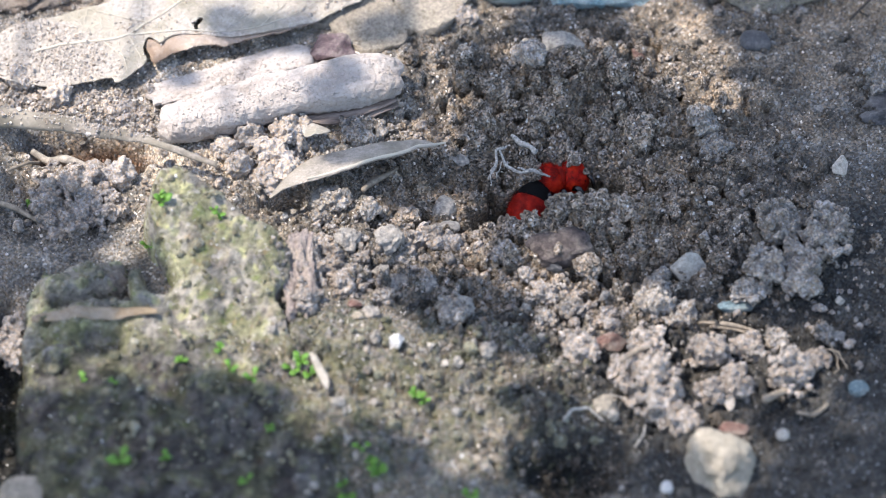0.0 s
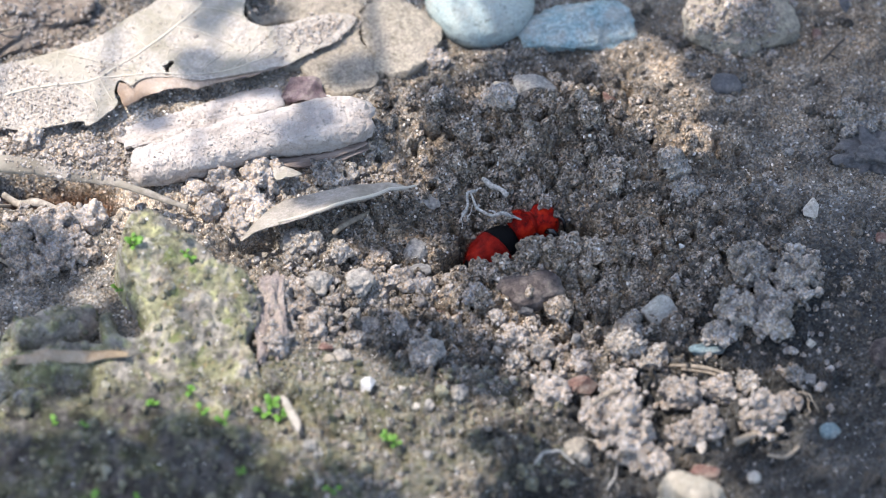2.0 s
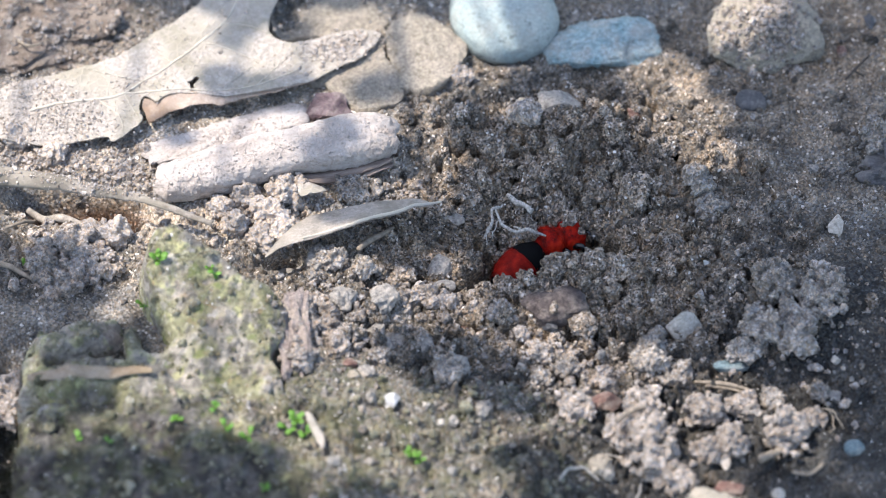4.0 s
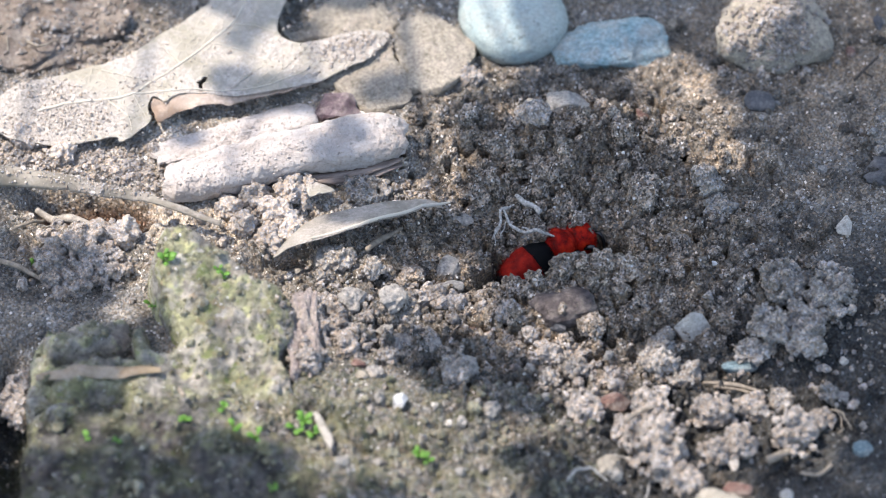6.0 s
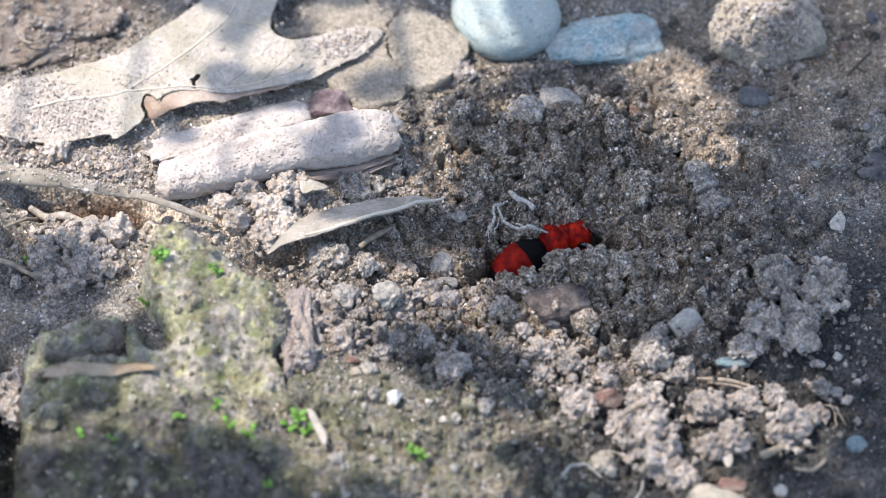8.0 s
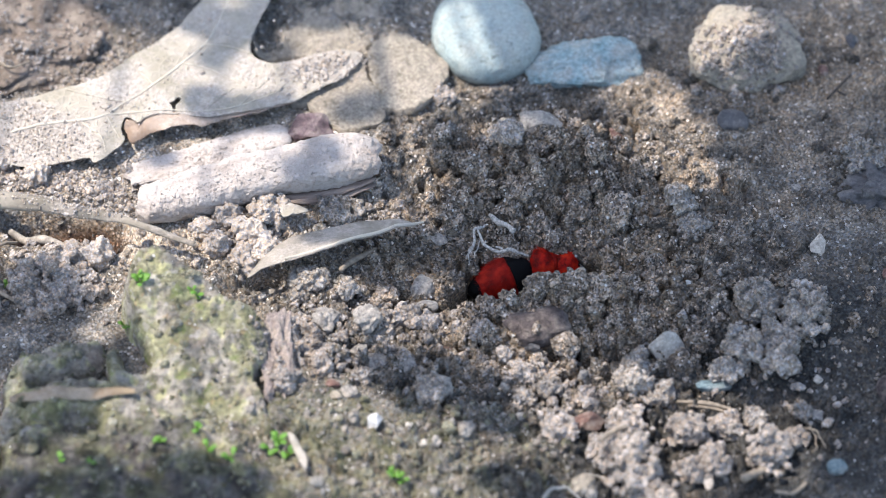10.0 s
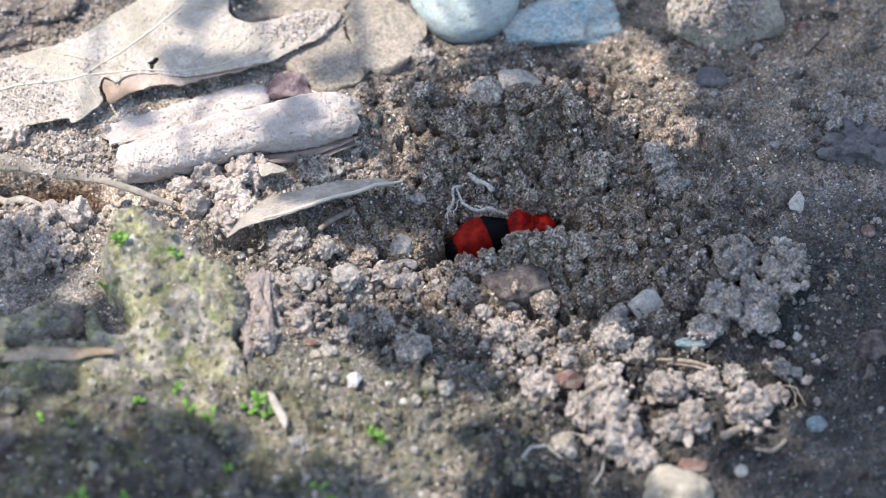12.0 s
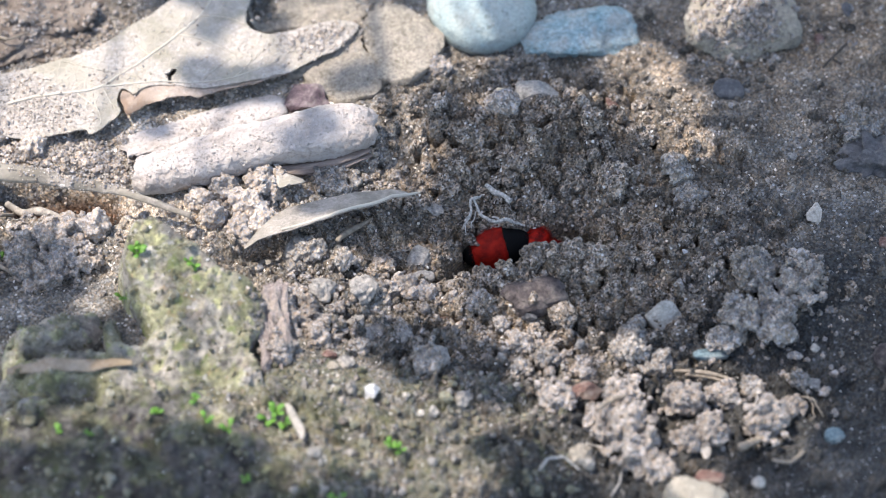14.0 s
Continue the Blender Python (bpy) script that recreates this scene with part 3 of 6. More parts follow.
def crumb_mesh(name, half, seed, material, bead=1.0):
    """A clod of rough crumbs of about bead mm radius, grown together with gaps between them."""
    rnd = np.random.default_rng(seed)
    half = np.array(half, float)
    mean = float(np.cbrt(np.prod(half)))
    count = int(np.clip(2.6 * (mean / bead) ** 2.1, 5, 150))
    k = np.arange(count) + 0.5
    z, a = 1 - 1.35 * k / count, k * 2.39996 + rnd.uniform(0, 6)
    d = np.stack([np.sqrt(1 - z * z) * np.cos(a), np.sqrt(1 - z * z) * np.sin(a), z], 1) + rnd.normal(size=(count, 3)) * 0.16
    r = np.clip(bead * np.exp(rnd.normal(size=count) * 0.42), 0.42 * bead, 2.0 * bead)
    mid = d * half * (rnd.uniform(0.45, 1.02, count) * np.clip(1 - 0.45 * r / mean, 0.3, 1))[:, None]
    shapes, f = lump_shapes()
    verts, faces = [shapes[seed % 24] * half * 0.58], [f]
    for i in range(count):
        rot = np.linalg.qr(rnd.normal(size=(3, 3)))[0]
        verts.append(shapes[rnd.integers(24)] @ (rot * np.sign(np.linalg.det(rot))) * r[i] * 1.15 + mid[i])
        faces.append(f + (i + 1) * len(shapes[0]))
    return fused(mesh_of(name, np.concatenate(verts) * MM, np.concatenate(faces), material), (0.2 if mean > 3 else 0.16) * MM)


GRANULES = {}


def clod(xy, half, seed, material, label, sunk=0.3, group="soil clods", turn=0.0, bead=0.95):
    me = crumb_mesh("soil_clod", half, seed, material, bead * (0.78 if max(half) > 3.5 else 1.0))
    z = smooth_ground(xy, 0.5 * MM * min(half[0], half[1])) + half[2] * MM * (1 - 2 * sunk)
    ob = thing("soil_clod", me, (xy[0], xy[1], z), label, "clod", group, (0, 0, turn))
    if max(half) > 3.3:
        # loose granules that sit on the larger clods
        rnd = np.random.default_rng(seed + 1)
        bead_me = GRANULES.setdefault(material.name, mesh_of("granule", lump_shapes()[0][7] * 0.7 * MM, ball(4)[1], material))
        skin = np.array([v.co[:] for v in me.vertices])
        high = np.flatnonzero(skin[:, 2] > 0.35 * half[2] * MM)
        for k in rnd.choice(high, 6, replace=False):
            grn = part("granule", bead_me, ob)
            grn.location, grn.rotation_euler = skin[k] * 1.01, rnd.uniform(0, 6.28, 3)
            grn.scale = [rnd.uniform(0.7, 1.3)] * 3
    return ob


def scatter(name, places, radii, seed, material, label, level=2, on=None):
    """Many loose crumbs as one mass."""
    rng = np.random.default_rng(seed)
    v, f = ball(level)
    if level > 2:
        shapes = [v * (0.55 + 0.4 * fractal(v + k * 5.0, 1.0, seed + k, 2) + 0.75 * crumble3(v + k * 5.0 + 0.2 * np.stack([grain(v + k * 5.0, 0.5, j) for j in (1, 2, 3)], 1), 0.75, seed + k) + 0.14 * grain(v + k * 5.0, 0.22, k))[:, None] for k in range(16)]
    else:
        shapes = [v * (1 + 0.55 * fractal(v + k * 5.0, 0.8, seed + k, 3))[:, None] for k in range(16)]
    z = (on or surface)(places[:, 0], places[:, 1])
    verts, faces = [], []
    for k, (xy, r) in enumerate(zip(places, radii)):
        a = rng.uniform(0, 6.28)
        c, s = math.cos(a), math.sin(a)
        q = shapes[k % 16] * rng.uniform(0.7, 1.15, 3) * r
        q = np.stack([q[:, 0] * c - q[:, 1] * s, q[:, 0] * s + q[:, 1] * c, q[:, 2]], 1)
        verts.append(q + (xy[0], xy[1], z[k] + 0.25 * r))
        faces.append(f + k * len(v))
    me = mesh_of(name, np.concatenate(verts), np.concatenate(faces), material, False)
    return thing(name, me, (0, 0, 0), label, "soil", kind="stuff")


def cloud(centre, rx, ry, count, seed, turn=0.0):
    """Places spread round a centre, thinning outwards."""
    rng = np.random.default_rng(seed)
    p = rng.normal(size=(count, 2)) * 0.5 * np.array([rx, ry])
    c, s = math.cos(radians(turn)), math.sin(radians(turn))
    return np.stack([p[:, 0] * c - p[:, 1] * s + centre[0], p[:, 0] * s + p[:, 1] * c + centre[1]], 1)


def outside_hole(p):
    c, s = math.cos(radians(HOLE_TURN)), math.sin(radians(HOLE_TURN))
    dx, dy = p[:, 0] - HOLE[0], p[:, 1] - HOLE[1]
    u, v = (dx * c + dy * s) / 0.0135, (-dx * s + dy * c) / 0.0050
    return p[u * u + v * v > 1.15]


def smooth_loop(points, steps=6, closed=True):
    """A rounded line through the points."""
    p = np.array(points, float)
    n = len(p)
    out = []
    for k in range(n if closed else n - 1):
        a, b, c, d = (p[(k + j) % n] if closed else p[min(max(k + j, 0), n - 1)] for j in (-1, 0, 1, 2))
        for s in np.linspace(0, 1, steps, endpoint=False):
            out.append(0.5 * (2 * b + (c - a) * s + (2 * a - 5 * b + 4 * c - d) * s ** 2 + (3 * b - a - 3 * c + d) * s ** 3))
    if not closed:
        out.append(p[-1])
    return np.array(out)


def within(px, py, ring):
    """Which points lie inside a closed line."""
    hit = np.zeros(len(px), bool)
    for (x0, y0), (x1, y1) in zip(ring, np.roll(ring, -1, 0)):
        cross = (y0 > py) != (y1 > py)
        hit ^= cross & (px < (x1 - x0) * (py - y0) / ((y1 - y0) if y1 != y0 else 1e-12) + x0)
    return hit


# ---- mossy rocks ----
def edge_distance(x, y, ring):
    """Distance inwards from a closed line, below 0 outside."""
    best = np.full(len(x), 1e9)
    for (x0, y0), (x1, y1) in zip(ring, np.roll(ring, -1, 0)):
        ux, uy = x1 - x0, y1 - y0
        t = np.clip(((x - x0) * ux + (y - y0) * uy) / max(ux * ux + uy * uy, 1e-12), 0, 1)
        best = np.minimum(best, np.hypot(x - x0 - t * ux, y - y0 - t * uy))
    return np.where(within(x, y, ring), best, -best)


def rock_form(outline, high, slope, seed, tilt=(0.0, 0.0), faces=(), cracks=()):
    """The top of a rock over its outline, as a function of the place; high and slope in mm; faces are planes a x + b y + c that cut it."""
    ring = smooth_loop(outline, 5)
    mid = ring.mean(0)

    def top(x, y):
        p = flat3(x, y)
        d = edge_distance(x, y, ring) / MM + 1.6 * fractal(p, 7 * MM, seed, 4)
        z = high * (1 - np.exp(-np.maximum(d, 0) / slope)) + tilt[0] * (x - mid[0]) / MM + tilt[1] * (y - mid[1]) / MM
        bend = 1.2 * fractal(p, 12 * MM, seed + 21, 3)
        for a, b, c in faces:
            z = np.minimum(z, a * x / MM + b * y / MM + c + bend)
        z = z + np.clip(d / 3, 0, 1) * (0.9 * fractal(p, 8 * MM, seed + 3, 5, 0.5) - 2.2 * np.clip(grain(p, 5 * MM, seed + 7) - 0.35, 0, 1))
        wx, wy = x + 0.4 * MM * grain(p, 1.7 * MM, 21), y + 0.4 * MM * grain(p, 1.7 * MM, 22)
        for (x0, y0), (x1, y1), wide, deep in cracks:
            t = np.clip(((x - x0) * (x1 - x0) + (y - y0) * (y1 - y0)) / ((x1 - x0) ** 2 + (y1 - y0) ** 2), 0, 1)
            away = np.hypot(x - x0 - t * (x1 - x0), y - y0 - t * (y1 - y0)) + 0.6 * MM * grain(p, 3 * MM, seed + 31)
            z = z - deep * np.exp(-(away / wide) ** 2)
        z = z + 0.9 * chunks(wx, wy, 3.2 * MM, seed + 11) * np.clip(0.3 + grain(p, 8 * MM, seed + 13), 0, 1) + 0.55 * crumble(wx, wy, 2.0 * MM, seed + 14) + 0.55 * crumble(wx, wy, 1.1 * MM, seed + 12) - 0.7
        return np.where(d > 0, z, -8.0 + np.clip(d, -2, 0)) * MM
    return ring, top


# the dark cleft between the two rocks
CREVICE = ((-0.0562, -0.0095), (-0.0490, -0.0245), 2.1 * MM, 12.0)
ROCKS = [rock_form([(-0.0536, -0.0121), (-0.0523, -0.0054), (-0.0478, -0.0018), (-0.0433, -0.0028), (-0.0392, -0.0072), (-0.0337, -0.0110), (-0.0295, -0.0149), (-0.0270, -0.0209), (-0.0270, -0.0309),
                    (-0.0277, -0.0388), (-0.0338, -0.0465), (-0.0462, -0.0477), (-0.0523, -0.0392), (-0.0549, -0.0277), (-0.0546, -0.0209)], 15.5, 1.6, 3, (0.0, 0.0), ((0.0, 0.30, 15.0), (-0.75, 0.10, -11.5), (0.5, 0.1, 41.0), (-0.25, -0.55, 2.5)), (CREVICE,)),
         rock_form([(-0.0706, -0.0243), (-0.0669, -0.0205), (-0.0621, -0.0187), (-0.0558, -0.0177), (-0.0501, -0.0253), (-0.0294, -0.0356), (-0.0215, -0.0434), (-0.0166, -0.0547), (-0.0154, -0.0723),
                    (-0.0358, -0.0803), (-0.0639, -0.0781), (-0.0698, -0.0696), (-0.0718, -0.0538), (-0.0721, -0.0376)], 6.5, 4.0, 5, (-0.03, 0.03), (), (CREVICE, ((-0.0665, -0.0284), (-0.0515, -0.0264), 1.7 * MM, 5.5), ((-0.0715, -0.0378), (-0.0565, -0.0374), 1.5 * MM, 3.5)))]


def surface(x, y):
    """The ground or the rock that stands on it."""
    x, y = np.atleast_1d(np.asarray(x, float)), np.atleast_1d(np.asarray(y, float))
    z = ground_height(x, y)
    for _, top in ROCKS:
        z = np.maximum(z, top(x, y))
    return z


def mossy_rock(ring, top, label):
    lo, hi = ring.min(0) - 1.5 * MM, ring.max(0) + 1.5 * MM
    xs, ys = np.arange(lo[0], hi[0], 0.33 * MM), np.arange(lo[1], hi[1], 0.36 * MM)
    gx, gy = np.meshgrid(xs, ys)
    z = top(gx.ravel(), gy.ravel())
    n, k = len(xs), len(ys)
    i = (np.arange(k - 1)[:, None] * n + np.arange(n - 1)[None, :]).ravel()
    q = np.stack([gx.ravel(), gy.ravel(), z], 1)
    faces = np.stack([i, i + 1, i + n + 1, i + n], 1)
    # closed below by a flat base
    base = q.copy()
    base[:, 2] = -10.5 * MM
    low = np.stack([i + n, i + n + 1, i + 1, i], 1) + len(q)
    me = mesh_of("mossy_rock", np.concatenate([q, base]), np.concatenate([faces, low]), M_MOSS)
    return thing("mossy_rock", me, (0, 0, 0), label, "rock", "mossy rocks")


mossy_rock(*ROCKS[0], "mossy weathered grey rock half sunk in soil")
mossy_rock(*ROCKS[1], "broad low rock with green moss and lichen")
stone((-0.0250, -0.0234), (2.9, 9.6, 3.6), 6, M_PINKISH, "narrow cracked pinkish stone beside the mossy rock", "stone_sliver", (0, 4, 4), 0.56, 0.40, 3.0, 6, lump=0.5)



def shard(xy, points, material, label, name="stone", size=1.0):
    """A sharp-edged stone: the hull of a few corners in mm, edges slightly worn."""
    bm = bmesh.new()
    for p in points:
        bm.verts.new([c * size * MM for c in p])
    hull = bmesh.ops.convex_hull(bm, input=bm.verts)
    bmesh.ops.delete(bm, geom=[g for g in hull["geom_interior"] if isinstance(g, bmesh.types.BMVert)], context="VERTS")
    bmesh.ops.bevel(bm, geom=bm.edges[:], offset=0.16 * MM, segments=2, affect="EDGES")
    me = bpy.data.meshes.new(name)
    bm.to_mesh(me)
    bm.free()
    me.materials.append(material)
    return thing(name, me, (xy[0], xy[1], smooth_ground(xy, 1.5 * MM)), label, "stone")


# pebbles and stones
stone((0.0118, 0.0559), (9.6, 11.0, 5.5), 11, M_BLUE, "smooth rounded blue-grey pebble", "pebble", (0, 0, 15), 0.4, 0.05, 2.3, 5)
stone((0.0295, 0.0493), (10.3, 5.6, 3.0), 12, M_SLATE, "flat angular blue slate stone", "stone", (0, 0, 4), 0.44, 0.24, 2.4, 6)
SANDY = stone((0.0597, 0.0511), (10.4, 9.0, 6.2), 13, M_SANDY, "rounded stone crusted with sandy soil", "stone", (0, 0, -5), 0.42, 0.22, 2.3, 6)
stone((-0.0197, 0.0328), (4.6, 2.9, 2.2), 14, M_PURPLE, "purple stone beside the weathered wood", "stone", (0, 0, -25), 0.45, 0.25, 0, 5)
stone((0.0214, 0.0332), (3.3, 2.6, 1.6), 15, M_GREYST, "small pale grey stone", "stone", (0, 0, 5), 0.40, 0.3, 0, 5)
stone((0.0199, -0.0132), (5.6, 3.8, 2.6), 16, M_BROWNST, "dull purple-brown stone at the burrow's edge", "stone", (0, 6, 14), 0.46, 0.22, 2.4, 6)
stone((0.0003, -0.0018), (2.1, 3.0, 1.8), 17, M_GREYST, "grey oval pebble on loose soil", "pebble", (0, 0, -15), 0.34, 0.2, 2.3, 5)
stone((0.0009, -0.0065), (2.0, 1.2, 1.0), 18, M_GREYST, "small flat grey pebble", "pebble", (0, 0, 5), 0.3, 0.1, 2.2)
shard((0.0425, -0.0172), [(0.2, 0.8, 4.4), (-0.4, 0.2, 4.6), (-2.4, -0.3, 2.4), (-0.8, -1.8, 1.0), (1.8, -1.6, 0.6), (2.8, 0.5, 1.6), (1.5, 1.4, 3.4), (-2.0, 1.0, -1.2), (2.5, 1.5, -1.2), (0.0, -1.5, -1.2)], M_PALEST, "angular pale stone with sharp faces", size=1.3)
shard((0.0703, 0.0045), [(0.6, 2.2, 2.0), (-1.5, -0.4, 1.5), (-1.3, -1.5, 0.8), (1.1, -2.0, 0.6), (1.6, 0.4, 1.5), (0.3, 0.0, 2.5), (-1.0, 0.2, -1.0), (1.2, 1.0, -1.0)], M_PALEST, "pale splintered stone chip", "stone_chip")
stone((-0.0082, -0.0366), (1.35, 1.7, 1.2), 21, M_WHITEST, "tiny white quartz pebble", "pebble", (0, 0, 20), 0.3, 0.16, 0, 4)
stone((0.0074, -0.0350), (1.2, 1.1, 0.8), 22, M_GREYST, "tiny cream pebble in mossy soil", "pebble", (0, 0, 0), 0.35, 0.14, 2.4, 3)
stone((0.0004, -0.0401), (0.7, 0.8, 0.6), 23, M_PALEST, "tiny white pebble in mossy soil", "pebble", (0, 0, 0), 0.35, 0.14, 2.4, 3)
stone((0.0567, 0.0353), (2.8, 2.4, 1.2), 24, M_DARKST, "dark flat stone sunk in the soil", "stone", (0, 0, 0), 0.4, 0.15, 2.5)
stone((0.0462, -0.0606), (4.7, 5.6, 4.6), 25, M_CREAM, "large cream quartz pebble with a broken face", "pebble", (12, 18, 40), 0.40, 0.26, 2.3, 6)
stone((0.0711, -0.0436), (1.7, 1.6, 1.1), 26, M_TEAL, "small blue stone in dark soil", "stone", (0, 0, 10), 0.35, 0.14, 2.6)
stone((0.0506, -0.0250), (3.0, 1.2, 0.8), 27, M_TEAL, "thin blue stone flake", "stone", (0, 0, 0), 0.3, 0.14, 2.6)
stone((0.0283, -0.0336), (2.6, 1.7, 1.2), 28, M_RUST, "small rust-red stone in pale clods", "stone", (0, 0, 8), 0.45, 0.25, 0, 5)
stone((0.0832, 0.0178), (6.5, 5.0, 3.0), 29, M_DARKST, "dark rough stone sunk in the soil", "stone", (0, 0, -8), 0.5, 0.5, 2.2, 5, lump=0.5)
stone((0.0740, 0.0473), (0.9, 1.2, 0.8), 30, M_RUST, "tiny red stone on dark soil", "stone", (0, 0, 0), 0.3, 0.14, 2.6, 3)
stone((0.0828, -0.0014), (1.3, 1.2, 0.8), 31, M_RUST, "small rust-brown stone on soil", "stone", (0, 0, 0), 0.35, 0.14, 2.6, 3)
stone((0.0817, -0.0267), (3.0, 3.0, 2.0), 32, M_BROWNST, "round dark brown stone", "stone", (0, 0, 0), 0.4, 0.14, 2.2)
stone((0.0422, 0.0547), (1.7, 1.2, 0.7), 33, M_CRUST, "small tan stone chip", "stone_chip", (0, 0, 0), 0.35, 0.12, 3)
stone((-0.0272, -0.0018), (2.0, 2.0, 1.4), 34, M_GREYST, "small greenish pebble under a leaf", "pebble", (0, 0, 0), 0.3, 0.1, 2.2)
stone((0.0576, -0.0534), (1.2, 1.2, 0.9), 35, M_PALEST, "tiny pale pebble beside a twig", "pebble", (0, 0, 0), 0.35, 0.1, 2.2, 3)
stone((0.0375, -0.0655), (1.1, 1.2, 0.9), 36, M_WHITEST, "tiny bright white pebble", "pebble", (0, 0, 0), 0.35, 0.1, 2.4, 3)
stone((0.0493, -0.0530), (2.6, 1.3, 0.8), 37, M_RUST, "orange-brown flake of bark", "bark_flake", (0, 0, -12), 0.3, 0.16, 3, 4, "", 0.9, "bark")
EARTH = stone((-0.0750, 0.0570), (17, 13, 3.0), 38, M_BROWNEARTH, "broad brown stone caked with soil", "stone", (0, 0, 12), 0.60, 0.42, 2.1, 6, lump=0.5)
stone((-0.0335, -0.0652), (2.6, 2.0, 1.6), 39, M_GREYST, "small grey stone on mossy rock", "stone", (0, 0, 0), 0.45, 0.24, 2.2, 5)
stone((-0.0701, -0.0694), (5.0, 4.2, 2.6), 40, M_CRUST, "grey stone below the mossy rock", "stone", (0, 0, 0), 0.35, 0.14, 2.6)
stone((0.0275, -0.0488), (2.0, 2.0, 1.6), 44, M_CRUST, "tan lump of hardened soil", "stone", (0, 0, 0), 0.42, 0.3, 2.4, 5)
for k, (xy, half, label) in enumerate([
        ((-0.0170, -0.0120), (2.5, 2.9, 2.2), "lumpy pale grey stone on loose soil"), ((-0.0096, -0.0124), (3.1, 2.8, 2.2), "lumpy light grey stone among crumbs"), ((-0.0080, -0.0192), (2.4, 2.3, 1.7), "dusty grey stone in dark soil"),
        ((-0.0028, -0.0204), (1.7, 2.0, 1.4), "small dusty grey stone in dark soil"), ((-0.0176, -0.0175), (2.0, 1.8, 1.5), "small pinkish grey stone"), ((-0.0215, -0.0020), (3.0, 2.6, 2.0), "grey lump of stone beside a leaf"),
        ((-0.0125, -0.0285), (1.8, 1.6, 1.2), "dull grey stone in mossy soil"), ((0.0030, -0.0262), (2.6, 2.2, 1.5), "dull blue-grey stone in dark soil"), ((0.0075, -0.0355), (1.7, 1.6, 1.2), "small pale stone in mossy soil")]):
    stone(xy, [0.8 * h for h in half], 860 + k, M_GREYST, label, "stone", (0, 0, 50 * k), 0.34, 0.36, 2.3, 5, lump=0.7)


for k, (xy, half, mat, label) in enumerate([
        ((0.0043, -0.0151), (1.2, 1.2, 0.9), M_RUST, "tiny pinkish stone on loose soil"), ((0.0058, -0.0061), (2.3, 1.9, 1.5), M_SANDY, "small tan lump of stone"), ((0.0181, -0.0073), (0.65, 0.65, 0.6), M_WHITEST, "tiny round white quartz grain"),
        ((-0.0046, -0.0086), (1.5, 0.8, 0.6), M_PALEST, "thin white flake of stone"), ((-0.0156, -0.0267), (1.1, 0.9, 0.7), M_RUST, "tiny orange stone in soil"), ((-0.0148, -0.0300), (1.0, 0.9, 0.7), M_SANDY, "tiny tan stone in mossy soil"),
        ((0.0033, 0.0096), (1.6, 1.6, 1.0), M_GREYST, "small grey stone in dug soil"), ((0.0472, -0.0029), (0.5, 0.5, 0.4), M_WHITEST, "tiny round white quartz grain"), ((0.0636, -0.0035), (0.7, 0.6, 0.5), M_SANDY, "tiny tan grain of stone"),
        ((0.0689, -0.0247), (0.9, 0.9, 0.6), M_PALEST, "tiny pale stone in dark soil"), ((0.0273, -0.0295), (0.7, 1.5, 0.6), M_SANDY, "small oblong tan stone"), ((-0.0108, -0.0168), (1.5, 1.4, 1.0), M_GREYST, "small grey stone among crumbs"),
        ((-0.0211, -0.0022), (2.4, 1.8, 1.4), M_GREYST, "grey stone beside a curled leaf"), ((0.0355, 0.0312), (1.6, 1.0, 0.7), M_RUST, "small reddish stone in sandy soil"), ((0.0679, -0.0317), (1.6, 1.2, 0.9), M_GREYST, "small grey stone in dark soil"),
        ((0.0474, -0.0323), (1.6, 1.5, 1.2), M_GREYST, "small grey stone between pale clods"), ((0.0150, 0.0316), (2.2, 1.6, 1.2), M_SANDY, "small tan stone with a crust"), ((-0.0139, 0.0420), (1.0, 0.8, 0.6), M_PALEST, "tiny pale stone on soil crust"),
        ((-0.0023, -0.0372), (0.6, 0.6, 0.5), M_PALEST, "tiny white pebble in moss"), ((0.0054, -0.0360), (0.5, 0.5, 0.4), M_PALEST, "tiny white pebble in moss"), ((0.0193, -0.0173), (1.5, 1.3, 1.1), M_DARKST, "small dark stone below the burrow"),
        ((0.0248, -0.0134), (2.2, 1.9, 1.4), M_DARKST, "dark grey stone below the burrow"), ((0.0795, 0.0547), (2.0, 1.2, 0.8), M_DARKST, "dark flat chip of stone"), ((0.0674, 0.0187), (1.0, 0.8, 0.6), M_GREYST, "tiny grey stone on bare soil")]):
    stone(xy, half, 800 + k, mat, label, "small_stone", (0, 0, 37 * k % 180), 0.32, 0.2, 0, 4)


def slab(outline, z, thick, seed, material, label, name="flat_stone"):
    """A flat piece with an uneven top and the given outline."""
    ring = smooth_loop(outline, 8)
    ring = ring + 0.6 * MM * np.stack([fractal(flat3(ring[:, 0], ring[:, 1]), 2.5 * MM, seed + k, 4) for k in (5, 6)], 1)
    me = sheet_mesh(name, ring, [], 0.5 * MM, lambda x, y: z + 0.5 * MM * fractal(flat3(x, y), 7 * MM, seed, 6, 0.6) + 0.3 * MM * crumble(x, y, 1.6 * MM, seed), material)
    ob = thing(name, me, (0, 0, 0), label, "stone")
    mod = ob.modifiers.new("thickness", "SOLIDIFY")
    mod.thickness, mod.offset = thick, -1
    return ob


